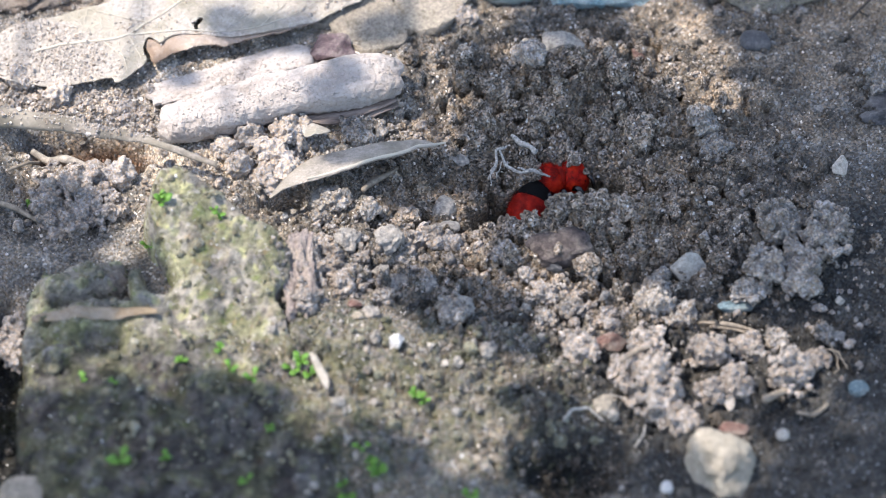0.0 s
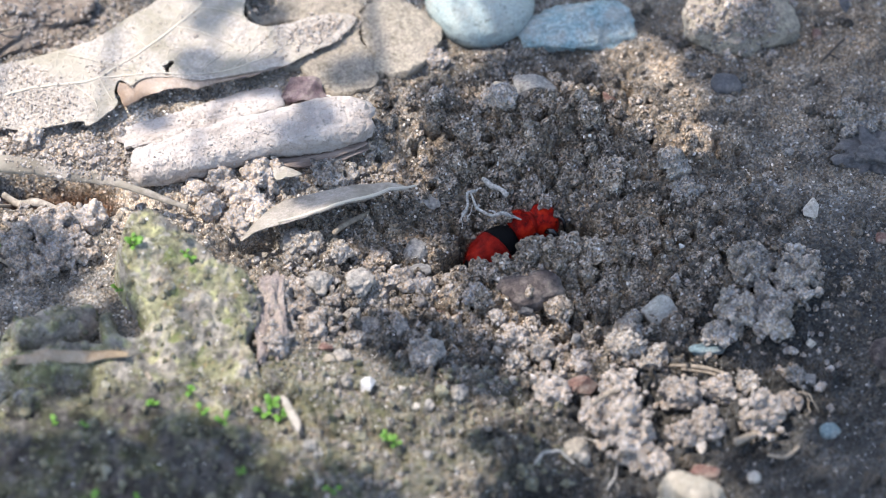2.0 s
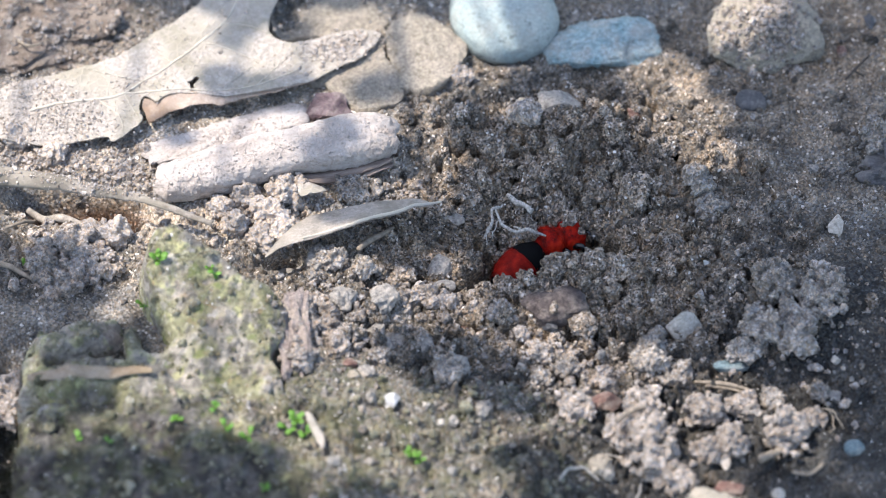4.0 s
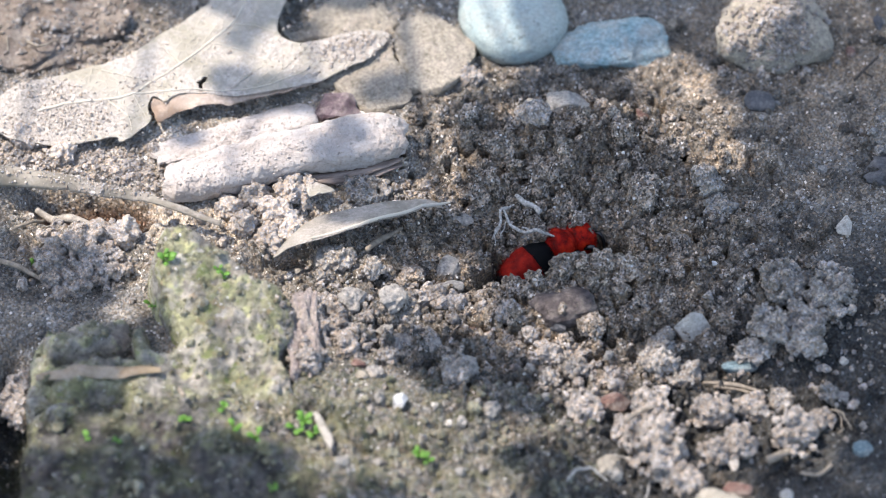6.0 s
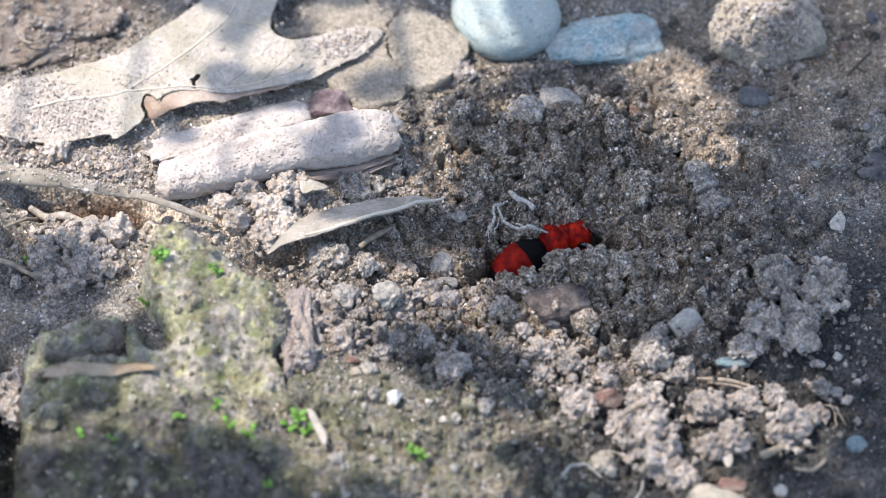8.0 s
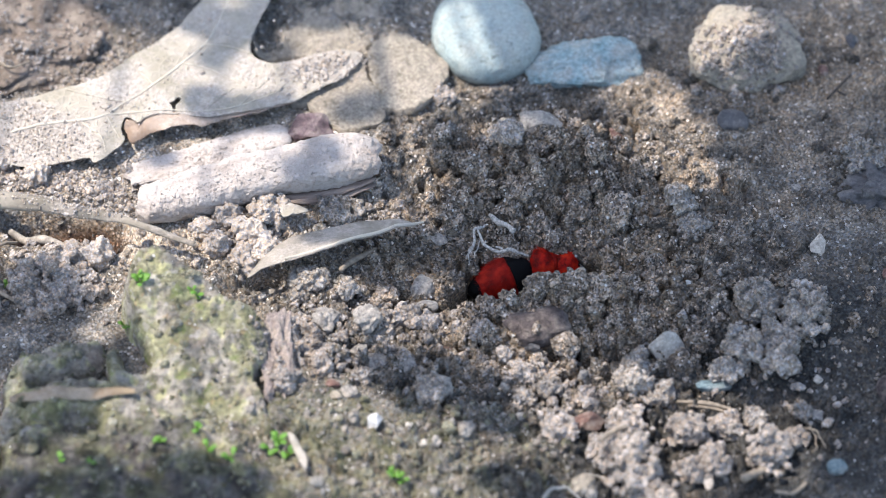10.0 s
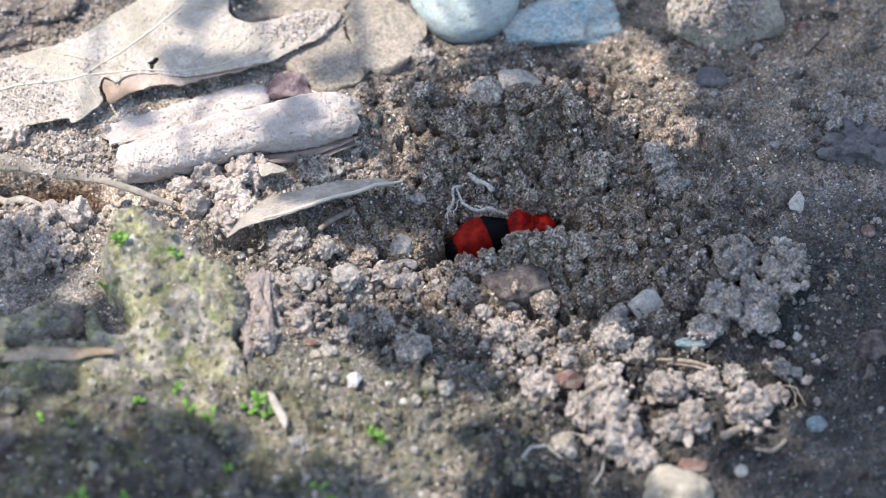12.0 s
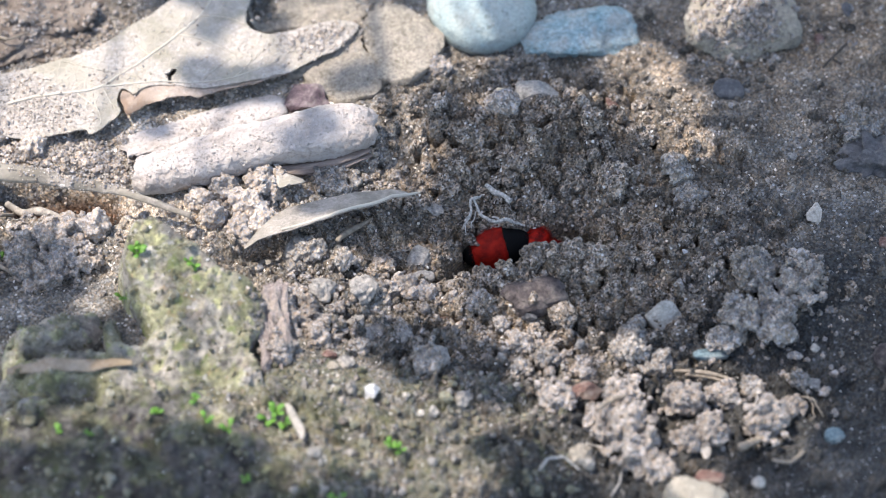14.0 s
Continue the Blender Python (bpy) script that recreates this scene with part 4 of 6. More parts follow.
# ---- sheets, tubes and strips ----
def sheet_mesh(name, ring, holes, spacing, height, material):
    """A thin sheet with the given outline and holes, lifted by height(x, y)."""
    lo, hi = ring.min(0), ring.max(0)
    gx, gy = np.meshgrid(np.arange(lo[0], hi[0], spacing), np.arange(lo[1], hi[1], spacing * 0.87))
    gx = gx + (np.arange(gx.shape[0]) % 2)[:, None] * spacing / 2
    gx, gy = gx.ravel(), gy.ravel()
    keep = within(gx, gy, ring)
    pts = [tuple(q) for q in ring]
    edges = [(k, (k + 1) % len(ring)) for k in range(len(ring))]
    for h in holes:
        base = len(pts)
        pts += [tuple(q) for q in h]
        edges += [(base + k, base + (k + 1) % len(h)) for k in range(len(h))]
        keep &= ~within(gx, gy, h)
    pts += [(a, b) for a, b, k in zip(gx, gy, keep) if k]
    v, _, f, _, _, _ = geometry.delaunay_2d_cdt([Vector(q) * 100 for q in pts], edges, [], 0, 1e-6)
    v = np.array([q[:] for q in v]) / 100
    f = np.array([t for t in f if len(t) == 3])
    mid = v[f].mean(1)
    ok = within(mid[:, 0], mid[:, 1], ring)
    for h in holes:
        ok &= ~within(mid[:, 0], mid[:, 1], h)
    return mesh_of(name, np.column_stack([v, height(v[:, 0], v[:, 1])]), f[ok], material)


def tube_mesh(name, points, radii, material, sides=7, steps=4, wobble=0.0, seed=0):
    """A round stem along a line; radii in metres, one for each point."""
    p = smooth_loop(points, steps, False)
    r = np.interp(np.linspace(0, 1, len(p)), np.linspace(0, 1, len(radii)), radii)
    if wobble:
        p = p + wobble * np.stack([fractal(p + k * 3.3, 4 * MM, seed + k, 3) for k in range(3)], 1)
    tang = np.gradient(p, axis=0)
    tang /= np.maximum(np.linalg.norm(tang, axis=1, keepdims=True), 1e-9)
    side = np.cross(tang, np.array([0.13, 0.21, 0.97]))
    side /= np.maximum(np.linalg.norm(side, axis=1, keepdims=True), 1e-9)
    up = np.cross(side, tang)
    a = np.linspace(0, 2 * np.pi, sides, endpoint=False)
    rings = p[:, None] + r[:, None, None] * (np.cos(a)[None, :, None] * side[:, None] + np.sin(a)[None, :, None] * up[:, None])
    verts = np.concatenate([rings.reshape(-1, 3), p[:1] - tang[:1] * r[0] * 0.4, p[-1:] + tang[-1:] * r[-1] * 0.4])
    n = len(p)
    faces = []
    for k in range(n - 1):
        for j in range(sides):
            a0, a1 = k * sides + j, k * sides + (j + 1) % sides
            faces += [(a0, a1 + sides, a1), (a0, a0 + sides, a1 + sides)]
    for j in range(sides):
        faces += [(n * sides, j, (j + 1) % sides), (n * sides + 1, (n - 1) * sides + (j + 1) % sides, (n - 1) * sides + j)]
    return mesh_of(name, verts, faces, material)


def strip_mesh(name, points, widths, curl, material, seed=0):
    """A curled strip of dead leaf along a line of 3D points."""
    p = smooth_loop(points, 8, False)
    w = np.interp(np.linspace(0, 1, len(p)), np.linspace(0, 1, len(widths)), widths)
    tang = np.gradient(p, axis=0)
    side = np.stack([-tang[:, 1], tang[:, 0], 0 * tang[:, 0]], 1)
    side /= np.maximum(np.linalg.norm(side, axis=1, keepdims=True), 1e-9)
    u = np.linspace(-1, 1, 11)
    w = w * (1 + 0.12 * fractal(p, 5 * MM, seed, 3))
    q = p[:, None] + side[:, None] * (u[None, :, None] * w[:, None, None])
    q[:, :, 2] += curl * (u ** 2)[None] * w[:, None] + 0.4 * MM * fractal(q.reshape(-1, 3), 4 * MM, seed + 3, 3).reshape(q.shape[:2])
    n, k = q.shape[:2]
    i = (np.arange(n - 1)[:, None] * k + np.arange(k - 1)[None]).ravel()
    return mesh_of(name, q.reshape(-1, 3), np.stack([i, i + k, i + k + 1, i + 1], 1), material)


def thicken(ob, amount):
    mod = ob.modifiers.new("thickness", "SOLIDIFY")
    mod.thickness = amount
    return ob


# ---- plates of crusted soil with cracks between them ----
slab([(-0.0240, 0.0403), (-0.0181, 0.0469), (-0.0108, 0.0510), (-0.0100, 0.0465), (-0.0066, 0.0356), (-0.0143, 0.0320), (-0.0200, 0.0378)], 0.9 * MM, 2.6 * MM, 51, M_CRUST, "flat plate of cracked dry soil crust", "soil_plate")
slab([(-0.0093, 0.0468), (-0.0088, 0.0533), (-0.0036, 0.0564), (0.0022, 0.0516), (0.0050, 0.0465), (0.0017, 0.0392), (-0.0058, 0.0367)], 1.0 * MM, 2.6 * MM, 52, M_CRUST, "flat tan plate of soil crust beside a pebble", "soil_plate")
slab([(-0.0296, 0.0516), (-0.0309, 0.0633), (-0.0152, 0.0691), (-0.0041, 0.0618), (-0.0044, 0.0570), (-0.0098, 0.0540), (-0.0108, 0.0521), (-0.0192, 0.0516)], -0.2 * MM, 2 * MM, 53, M_CRUST, "wide flat plate of grey soil crust", "soil_plate")


# ---- dead oak leaf with its veins ----
OAK_LEVELS = [(-78, 36, 3.0), (-64, 41, 3.3), (-49, 51, 4.0), (-40, 63, 4.6), (-30, 69, 5.0), (-31, 50, 4.0), (-19, 49, 2.4), (-11, 50, 1.6), (-16, 42, 1.6), (-22, 38, 2.1), (-33, 35, 2.7), (-45, 35, 3.0),
              (-53, 31, 2.3), (-59, 24, 1.4), (-69, 23, 1.2), (-78, 28, 1.4), (-66, 32, 2.7)]


def oak_height(x, y):
    """The leaf lies low at its lobes and arches in the middle."""
    total, weight = 0.0, 0.0
    for cx, cy, cz in OAK_LEVELS:
        w = 1 / ((x / MM - cx) ** 2 + (y / MM - cy) ** 2 + 20.0) ** 1.5
        total, weight = total + w * cz, weight + w
    p = flat3(x, y)
    return MM * (total / weight + 0.45 * fractal(p, 14 * MM, 91, 3) + 0.10 * grain(p, 2.5 * MM, 93) + oak_crust(x, y) * (0.45 * crumble(x, y, 1.15 * MM, 94) + 0.35 * crumble(x, y, 0.6 * MM, 95)))


def oak_crust(x, y):
    """Where dried mud cakes the leaf: 1 inside, 0 outside."""
    c = bump_at(x, y, (-0.0720, 0.0285), 0.013, 0.0055, 6, 2) + bump_at(x, y, (-0.0180, 0.0462), 0.0085, 0.0034, 22, 2) + 0.7 * bump_at(x, y, (-0.0730, 0.0360), 0.007, 0.0022, 20, 2) + 0.5 * bump_at(x, y, (-0.0545, 0.0362), 0.003, 0.0016, 20, 2)
    return np.clip(c + 0.5 * fractal(flat3(x, y), 5 * MM, 96, 3) * (c > 0.05), 0, 1)


def make_oak_leaf():
    out = [(-78.4, 36.2), (-74.4, 37.6), (-69.4, 39.5), (-64.3, 41.4), (-59.2, 43.3), (-54.2, 46.9), (-49.2, 51.0), (-45.2, 54.7), (-42.2, 58.8), (-39.7, 63.0), (-36.2, 69.8), (-29.9, 69.8), (-28.1, 62.2), (-29.6, 58.1),
           (-31.0, 53.3), (-31.2, 49.5), (-30.1, 47.5), (-27.8, 46.8), (-23.2, 47.7), (-19.1, 49.4), (-16.0, 50.4), (-11.0, 50.5), (-11.6, 47.3), (-13.9, 44.4), (-16.4, 42.3), (-19.0, 40.8), (-22.5, 38.2), (-25.1, 37.3),
           (-28.1, 36.2), (-33.2, 35.0), (-39.4, 34.1), (-44.5, 34.7), (-49.6, 34.0), (-51.1, 32.7), (-53.4, 33.9), (-54.3, 31.2), (-53.5, 28.2), (-56.5, 25.3), (-58.9, 23.8), (-59.7, 24.8), (-63.6, 24.0), (-68.6, 23.0), (-78.0, 24.0), (-84.0, 30.0)]
    ring = smooth_loop(np.array(out) * MM, 7)
    ring = ring + 0.22 * MM * np.stack([fractal(flat3(ring[:, 0], ring[:, 1]), 3 * MM, k, 4) for k in (5, 6)], 1)
    hole = smooth_loop(np.array([(-45.2, 34.9), (-45.3, 36.6), (-45.8, 37.2), (-45.0, 37.8), (-44.4, 38.8), (-43.7, 38.5), (-44.1, 37.4), (-44.6, 36.7), (-44.5, 34.9)]) * MM, 3)
    me = sheet_mesh("blade", ring, [hole], 0.42 * MM, oak_height, M_OAK)
    root = new("oak_leaf")
    tagged(root, "large dead tan oak leaf caked with dried mud", "leaf")
    thicken(part("blade", me, root), 0.22 * MM)
    flap = smooth_loop(np.array([(-53.7, 33.5), (-51.1, 33.1), (-49.6, 34.7), (-44.5, 35.5), (-39.4, 35.0), (-33.3, 35.8), (-28.2, 37.0), (-22.5, 38.5), (-25.1, 37.3), (-28.2, 35.9), (-31.2, 35.0), (-34.3, 34.3), (-37.4, 33.4),
                                 (-39.9, 32.7), (-42.5, 32.4), (-45.0, 31.9), (-47.5, 31.0), (-50.6, 29.8), (-53.0, 29.3)]) * MM, 6)
    flap = flap + 0.35 * MM * np.stack([fractal(flat3(flap[:, 0], flap[:, 1]), 2.2 * MM, k, 4) for k in (15, 16)], 1)
    thicken(part("torn_edge", sheet_mesh("torn_edge", flap, [], 0.5 * MM, lambda x, y: oak_height(x, y) - 0.3 * MM - 0.22 * np.clip(0.0345 - y, 0, 1) + 0.22 * MM * fractal(flat3(x, y), 2.5 * MM, 17, 4), M_TORN), root, "torn brown edge of the leaf"), 0.2 * MM)
    mid = [(-74.0, 30.5), (-68.0, 32.0), (-61.9, 33.0), (-57.3, 34.7), (-53.8, 37.5), (-48.8, 41.7), (-43.8, 46.7), (-39.8, 51.1), (-36.9, 57.2), (-34.0, 68.0)]
    ribs = [([(-57.3, 34.7), (-51.7, 35.0), (-45.6, 35.4), (-39.4, 35.4), (-33.3, 36.6), (-27.2, 39.6), (-21.1, 44.6)], 0.20), ([(-53.8, 37.5), (-60.0, 39.0), (-65.0, 40.6)], 0.10), ([(-48.8, 41.7), (-52.0, 45.0), (-53.0, 47.0)], 0.10),
            ([(-43.8, 46.7), (-39.0, 45.5), (-33.0, 42.0)], 0.11), ([(-39.8, 51.1), (-35.0, 50.3), (-31.5, 48.6)], 0.10), ([(-61.9, 33.0), (-58.0, 29.5), (-57.0, 26.0)], 0.12), ([(-57.3, 34.7), (-55.6, 31.0), (-54.6, 29.0)], 0.10),
            ([(-39.4, 35.4), (-36.5, 39.0), (-34.0, 41.2)], 0.09), ([(-33.3, 36.6), (-29.5, 41.0), (-26.0, 45.5)], 0.09)]
    for line, r, nm in [(mid, 0.30, "midrib")] + [(a, b, "vein") for a, b in ribs]:
        q = smooth_loop(np.array(line) * MM, 4, False)
        z = oak_height(q[:, 0], q[:, 1]) + (0.12 - 0.45 * r) * MM
        part(nm, tube_mesh(nm, np.column_stack([q, z]), [r * MM, r * 0.55 * MM], M_VEIN, 6, 2), root)


make_oak_leaf()
dusted = np.concatenate([cloud((-0.0705, 0.0280), 0.014, 0.005, 900, 41, 6), cloud((-0.0180, 0.0460), 0.009, 0.0035, 700, 42, 20), cloud((-0.0740, 0.0355), 0.008, 0.004, 350, 43), cloud((-0.0545, 0.0360), 0.006, 0.003, 120, 44), cloud((-0.0400, 0.0480), 0.020, 0.012, 160, 45)])
scatter("leaf_dust", dusted, np.clip(0.14 * MM * np.exp(RNG.normal(size=len(dusted)) * 0.45), 0.07 * MM, 0.42 * MM), 15, M_DUST, "pale soil crumbs lying on the leaf", 1, on=lambda x, y: np.maximum(oak_height(x, y), surface(x, y)))


# ---- weathered wood ----
def wood_piece(xy, z, half, turn, seed, label, coat=0.5, tip=0.5):
    """A weathered length of wood, blunt at one end and narrowed to tip at the other, coated with dried mud."""
    n, k = 250, 92
    s, a = np.linspace(-1, 1, n), np.linspace(0, 2 * np.pi, k, endpoint=False)
    cy, cz = np.sign(np.cos(a)) * np.abs(np.cos(a)) ** 0.66, np.sign(np.sin(a)) * np.abs(np.sin(a)) ** 0.62
    blunt = np.clip((1 + s) / 0.07, 0, 1) ** 0.5 * np.clip((1 - s) / 0.05, 0, 1) ** 0.5
    wide = np.interp(s, [-1, -0.6, 0, 0.6, 0.86, 1], [0.74, 0.84, 1.0, 0.5 + tip, 0.4 + tip, 0.1 + tip]) * (0.97 + 0.04 * np.sin(s * 7.1 + seed)) * (0.12 + 0.88 * blunt)
    x = s[:, None] * half[0] + 0.35 * half[1] * cy[None] * np.clip(-s[:, None] - 0.85, 0, 1) * 6 * 0.15
    q = np.stack([x + 0 * a[None], cy[None] * wide[:, None] * half[1] + 0.18 * half[1] * np.sin(s * 2.2 + 0.4)[:, None], cz[None] * wide[:, None] * half[2]], 2).reshape(-1, 3) * MM
    out = np.stack([0 * q[:, 0], np.tile(np.cos(a), n), np.tile(np.sin(a), n)], 1)
    long = q * np.array([0.25, 1, 1])
    crumbs = np.clip(0.5 + 0.9 * fractal(q, 7 * MM, seed + 2, 3), 0.1, 1)
    lift_by = 0.8 * fractal(q * np.array([0.6, 1, 1]), 7 * MM, seed, 6, 0.55) + coat * crumbs * (0.45 * crumble3(q + 0.4 * MM * np.stack([grain(q, 0.8 * MM, j) for j in range(3)], 1), 1.1 * MM, seed + 3) + 0.55 * fractal(q, 1.0 * MM, seed + 4, 3, 0.65))
    side = np.clip(-np.tile(np.sin(a), n) + 0.15, 0, 1)
    lift_by -= side * 1.1 * np.clip(grain(long, 1.6 * MM, seed + 6) - 0.05, 0, 1)
    q = q + out * (lift_by * MM)[:, None]
    q[:, 0] += 1.2 * MM * fractal(q * np.array([0.1, 1, 1]), 3.0 * MM, seed + 8, 4) * (np.abs(q[:, 0]) / (half[0] * MM)) ** 6
    i = (np.arange(n - 1)[:, None] * k + np.arange(k)[None]).ravel()
    j = (np.arange(n - 1)[:, None] * k + (np.arange(k)[None] + 1) % k).ravel()
    tri = np.concatenate([np.stack([i, j, j + k], 1), np.stack([i, j + k, i + k], 1)])
    c0, c1 = len(q), len(q) + 1
    q = np.concatenate([q, q[:k].mean(0, keepdims=True), q[-k:].mean(0, keepdims=True)])
    e = np.arange(k)
    tri = np.concatenate([tri, np.stack([np.full(k, c0), (e + 1) % k, e], 1), np.stack([np.full(k, c1), (n - 1) * k + e, (n - 1) * k + (e + 1) % k], 1)])
    return thing("wood_piece", mesh_of("wood_piece", q, tri, M_WOOD), (xy[0], xy[1], z), label, "wood", turn=turn)


LOG = wood_piece((-0.0292, 0.0183), 3.4 * MM, (22.4, 4.3, 3.1), (6, -2.5, 12.0), 61, "pale weathered piece of wood caked with dried mud", 0.42, 0.62)
SPLINTER = wood_piece((-0.0385, 0.0268), 0.2 * MM, (15.5, 3.9, 0.8), (-10, 0, 18), 62, "thin pale splinter of weathered wood", 0.6, 0.4)
for k, (x, y, z, long, wide) in enumerate(((11.5, -4.4, -1.4, 9.0, 1.3), (13.0, -4.8, -2.4, 7.5, 1.4), (8.0, -4.5, -2.8, 6.0, 1.0))):
    # split layers that peel off along the lower side
    run = np.array([(-long, 0.3, 0.1), (-long * 0.4, -0.2, 0), (long * 0.3, 0.1, 0.1), (long, 0.4, 0.3)]) * MM
    layer = part("split_layer", strip_mesh("split_layer", run, [0.3 * wide * MM, wide * MM, wide * MM, 0.25 * wide * MM], -0.2, M_RAWWOOD, 40 + k), LOG, "bare brown split layer of wood")
    layer.location = (x * MM, y * MM, z * MM)
    thicken(layer, 0.45 * MM)

# crumbs lying on the wood
def tops(*things):
    """A function that gives the height of the topmost of these things or of the ground."""
    bpy.context.view_layer.update()
    trees = [(ob.matrix_world.copy(), BVHTree.FromPolygons([v.co[:] for v in ob.data.vertices], [p.vertices[:] for p in ob.data.polygons])) for ob in things]

    def height(x, y):
        z = ground_height(x, y)
        for k in range(len(x)):
            for mat, tree in trees:
                back = mat.inverted()
                hit = tree.ray_cast(back @ Vector((x[k], y[k], 0.05)), back.to_3x3() @ Vector((0, 0, -1)))[0]
                if hit:
                    z[k] = max(z[k], (mat @ hit).z)
        return z
    return height


gritty = np.concatenate([cloud((-0.0415, 0.0119), 0.011, 0.0045, 420, 46, 12), cloud((-0.0266, 0.0177), 0.018, 0.004, 420, 47, 12), cloud((-0.0371, 0.0262), 0.012, 0.003, 260, 48, 14), cloud((-0.0095, 0.0215), 0.004, 0.003, 90, 49)])
scatter("wood_dust", gritty, np.clip(0.12 * MM * np.exp(RNG.normal(size=len(gritty)) * 0.45), 0.06 * MM, 0.35 * MM), 16, M_WOOD, "pale soil crumbs lying on the wood", 1, on=tops(LOG, SPLINTER))
sandy = np.concatenate([cloud((0.0612, 0.0505), 0.006, 0.008, 420, 61), cloud((0.0530, 0.0480), 0.005, 0.007, 200, 62), cloud((0.0600, 0.0450), 0.008, 0.003, 130, 63)])
scatter("stone_crust", sandy, np.clip(0.30 * MM * np.exp(RNG.normal(size=len(sandy)) * 0.5), 0.12 * MM, 0.9 * MM), 23, M_PALE, "crust of pale sandy soil on a stone", 2, on=tops(SANDY))
earthy = np.concatenate([cloud((-0.0750, 0.0560), 0.020, 0.012, 520, 64, 10), cloud((-0.0610, 0.0500), 0.010, 0.006, 200, 65, 25)])
scatter("earth_crumbs", earthy, np.clip(0.28 * MM * np.exp(RNG.normal(size=len(earthy)) * 0.5), 0.1 * MM, 0.9 * MM), 24, M_PALE, "loose pale crumbs on a brown stone", 2, on=tops(EARTH))

# ---- curled dead leaves and twigs ----
strap = [(-86.0, 14.6, 5.0), (-78.9, 14.1, 5.0), (-72.8, 13.0, 5.0), (-66.8, 12.0, 5.0), (-60.6, 10.2, 5.0), (-54.5, 8.4, 5.2), (-49.4, 6.2, 5.4), (-44.3, 4.2, 5.0), (-40.0, 2.6, 4.0)]
me = strip_mesh("curled_leaf", np.array(strap) * MM, [2.2 * MM, 2.2 * MM, 2.1 * MM, 2.0 * MM, 1.4 * MM, 0.9 * MM, 0.8 * MM, 0.8 * MM, 0.5 * MM], -0.75, M_STRAP, 4)
STRAP = thicken(thing("curled_leaf", me, (0, 0, 0), "curled grey-brown strip of dead leaf", "leaf"), 0.25 * MM)
strewn = np.concatenate([cloud((-0.0620, 0.0110), 0.012, 0.0026, 320, 66, -14), cloud((-0.0760, 0.0140), 0.010, 0.0022, 120, 67, -6)])
scatter("strap_dust", strewn, np.clip(0.15 * MM * np.exp(RNG.normal(size=len(strewn)) * 0.5), 0.07 * MM, 0.5 * MM), 25, M_DUST, "pale soil crumbs lying on a curled leaf", 1, on=tops(STRAP))


def make_tip_leaf():
    upper = [(-1.2, 8.7), (-6.4, 9.4), (-10.5, 9.0), (-16.5, 7.5), (-22.5, 6.1), (-25.0, 4.1), (-27.9, 0.4), (-30.3, -3.9)]
    lower = [(-30.4, -5.0), (-28.2, -3.6), (-23.8, -2.2), (-18.3, -0.1), (-14.4, 1.7), (-8.4, 4.1), (-4.4, 6.3)]
    ring = smooth_loop(np.array(upper + lower) * MM, 6)
    edge = smooth_loop(np.array(lower[::-1]) * MM, 8, False)

    def height(x, y):
        # the front edge stands raised and the back edge lies on the crumbs
        d = np.min(np.hypot(x[:, None] - edge[None, :, 0], y[:, None] - edge[None, :, 1]), 1) / MM
        z = 4.9 - 3.0 * np.clip(d / 7.0, 0, 1) ** 0.8 - 0.9 * np.clip((x / MM + 12) / 11, 0, 1) - 1.0 * np.clip((-26 - x / MM) / 4, 0, 1)
        return MM * (z + 0.3 * fractal(flat3(x, y), 7 * MM, 33, 4))
    root = new("curled_leaf")
    tagged(root, "pointed grey dead leaf lying on crumbs of soil", "leaf")
    thicken(part("blade", sheet_mesh("blade", ring, [], 0.4 * MM, height, M_STRAP), root), 0.22 * MM)
    q = smooth_loop(np.array([(-24.0, -1.6), (-18.3, 0.3), (-14.4, 2.1), (-8.4, 4.6), (-4.4, 6.7), (-1.0, 8.8), (0.4, 9.6)]) * MM, 5, False)
    part("midrib", tube_mesh("midrib", np.column_stack([q, height(q[:, 0], q[:, 1]) + 0.1 * MM]), [0.25 * MM, 0.34 * MM, 0.32 * MM, 0.15 * MM], M_VEIN, 6, 2), root, "pale raised midrib")


make_tip_leaf()


def twig(points, radii, material, label, name="twig", up=0.6, wobble=0.25, category="twig", seed=0):
    """A stem that follows the ground; points are places on the ground, radii in mm."""
    q = [(x, y, max(smooth_ground((x, y), 1.5 * MM), float(surface(x, y)[0])) + (up + r) * MM) for (x, y), r in zip(points, np.interp(np.linspace(0, 1, len(points)), np.linspace(0, 1, len(radii)), radii))]
    return thing(name, tube_mesh(name, q, [r * MM for r in radii], material, 7, 5, wobble * MM, seed), (0, 0, 0), label, category)


twig([(-0.0735, 0.0104), (-0.0705, 0.0086), (-0.0670, 0.0067), (-0.0632, 0.0047)], [0.6, 0.8, 0.9, 0.7], M_PALETWIG, "short pale dry twig", up=1.5, wobble=0.1)
twig([(-0.0772, 0.0034), (-0.0738, 0.0056), (-0.0720, 0.0093)], [0.3, 0.35, 0.3], M_TWIG, "thin dry plant stem")
twig([(-0.0792, -0.0038), (-0.0751, -0.0053), (-0.0710, -0.0077)], [0.5, 0.5, 0.3], M_TWIG, "thin grey plant stem", seed=3)
twig([(-0.0142, -0.0005), (-0.0126, 0.0021), (-0.0104, 0.0038), (-0.0079, 0.0047)], [0.5, 0.6, 0.5, 0.2], M_TWIG, "short pale straw under a leaf", up=1.0)
twig([(0.0442, -0.0290), (0.0494, -0.0295), (0.0547, -0.0309)], [0.25, 0.5, 0.2], M_TWIG, "pale splinter of wood on clods", "wood_splinter", 0.2, 0.1)
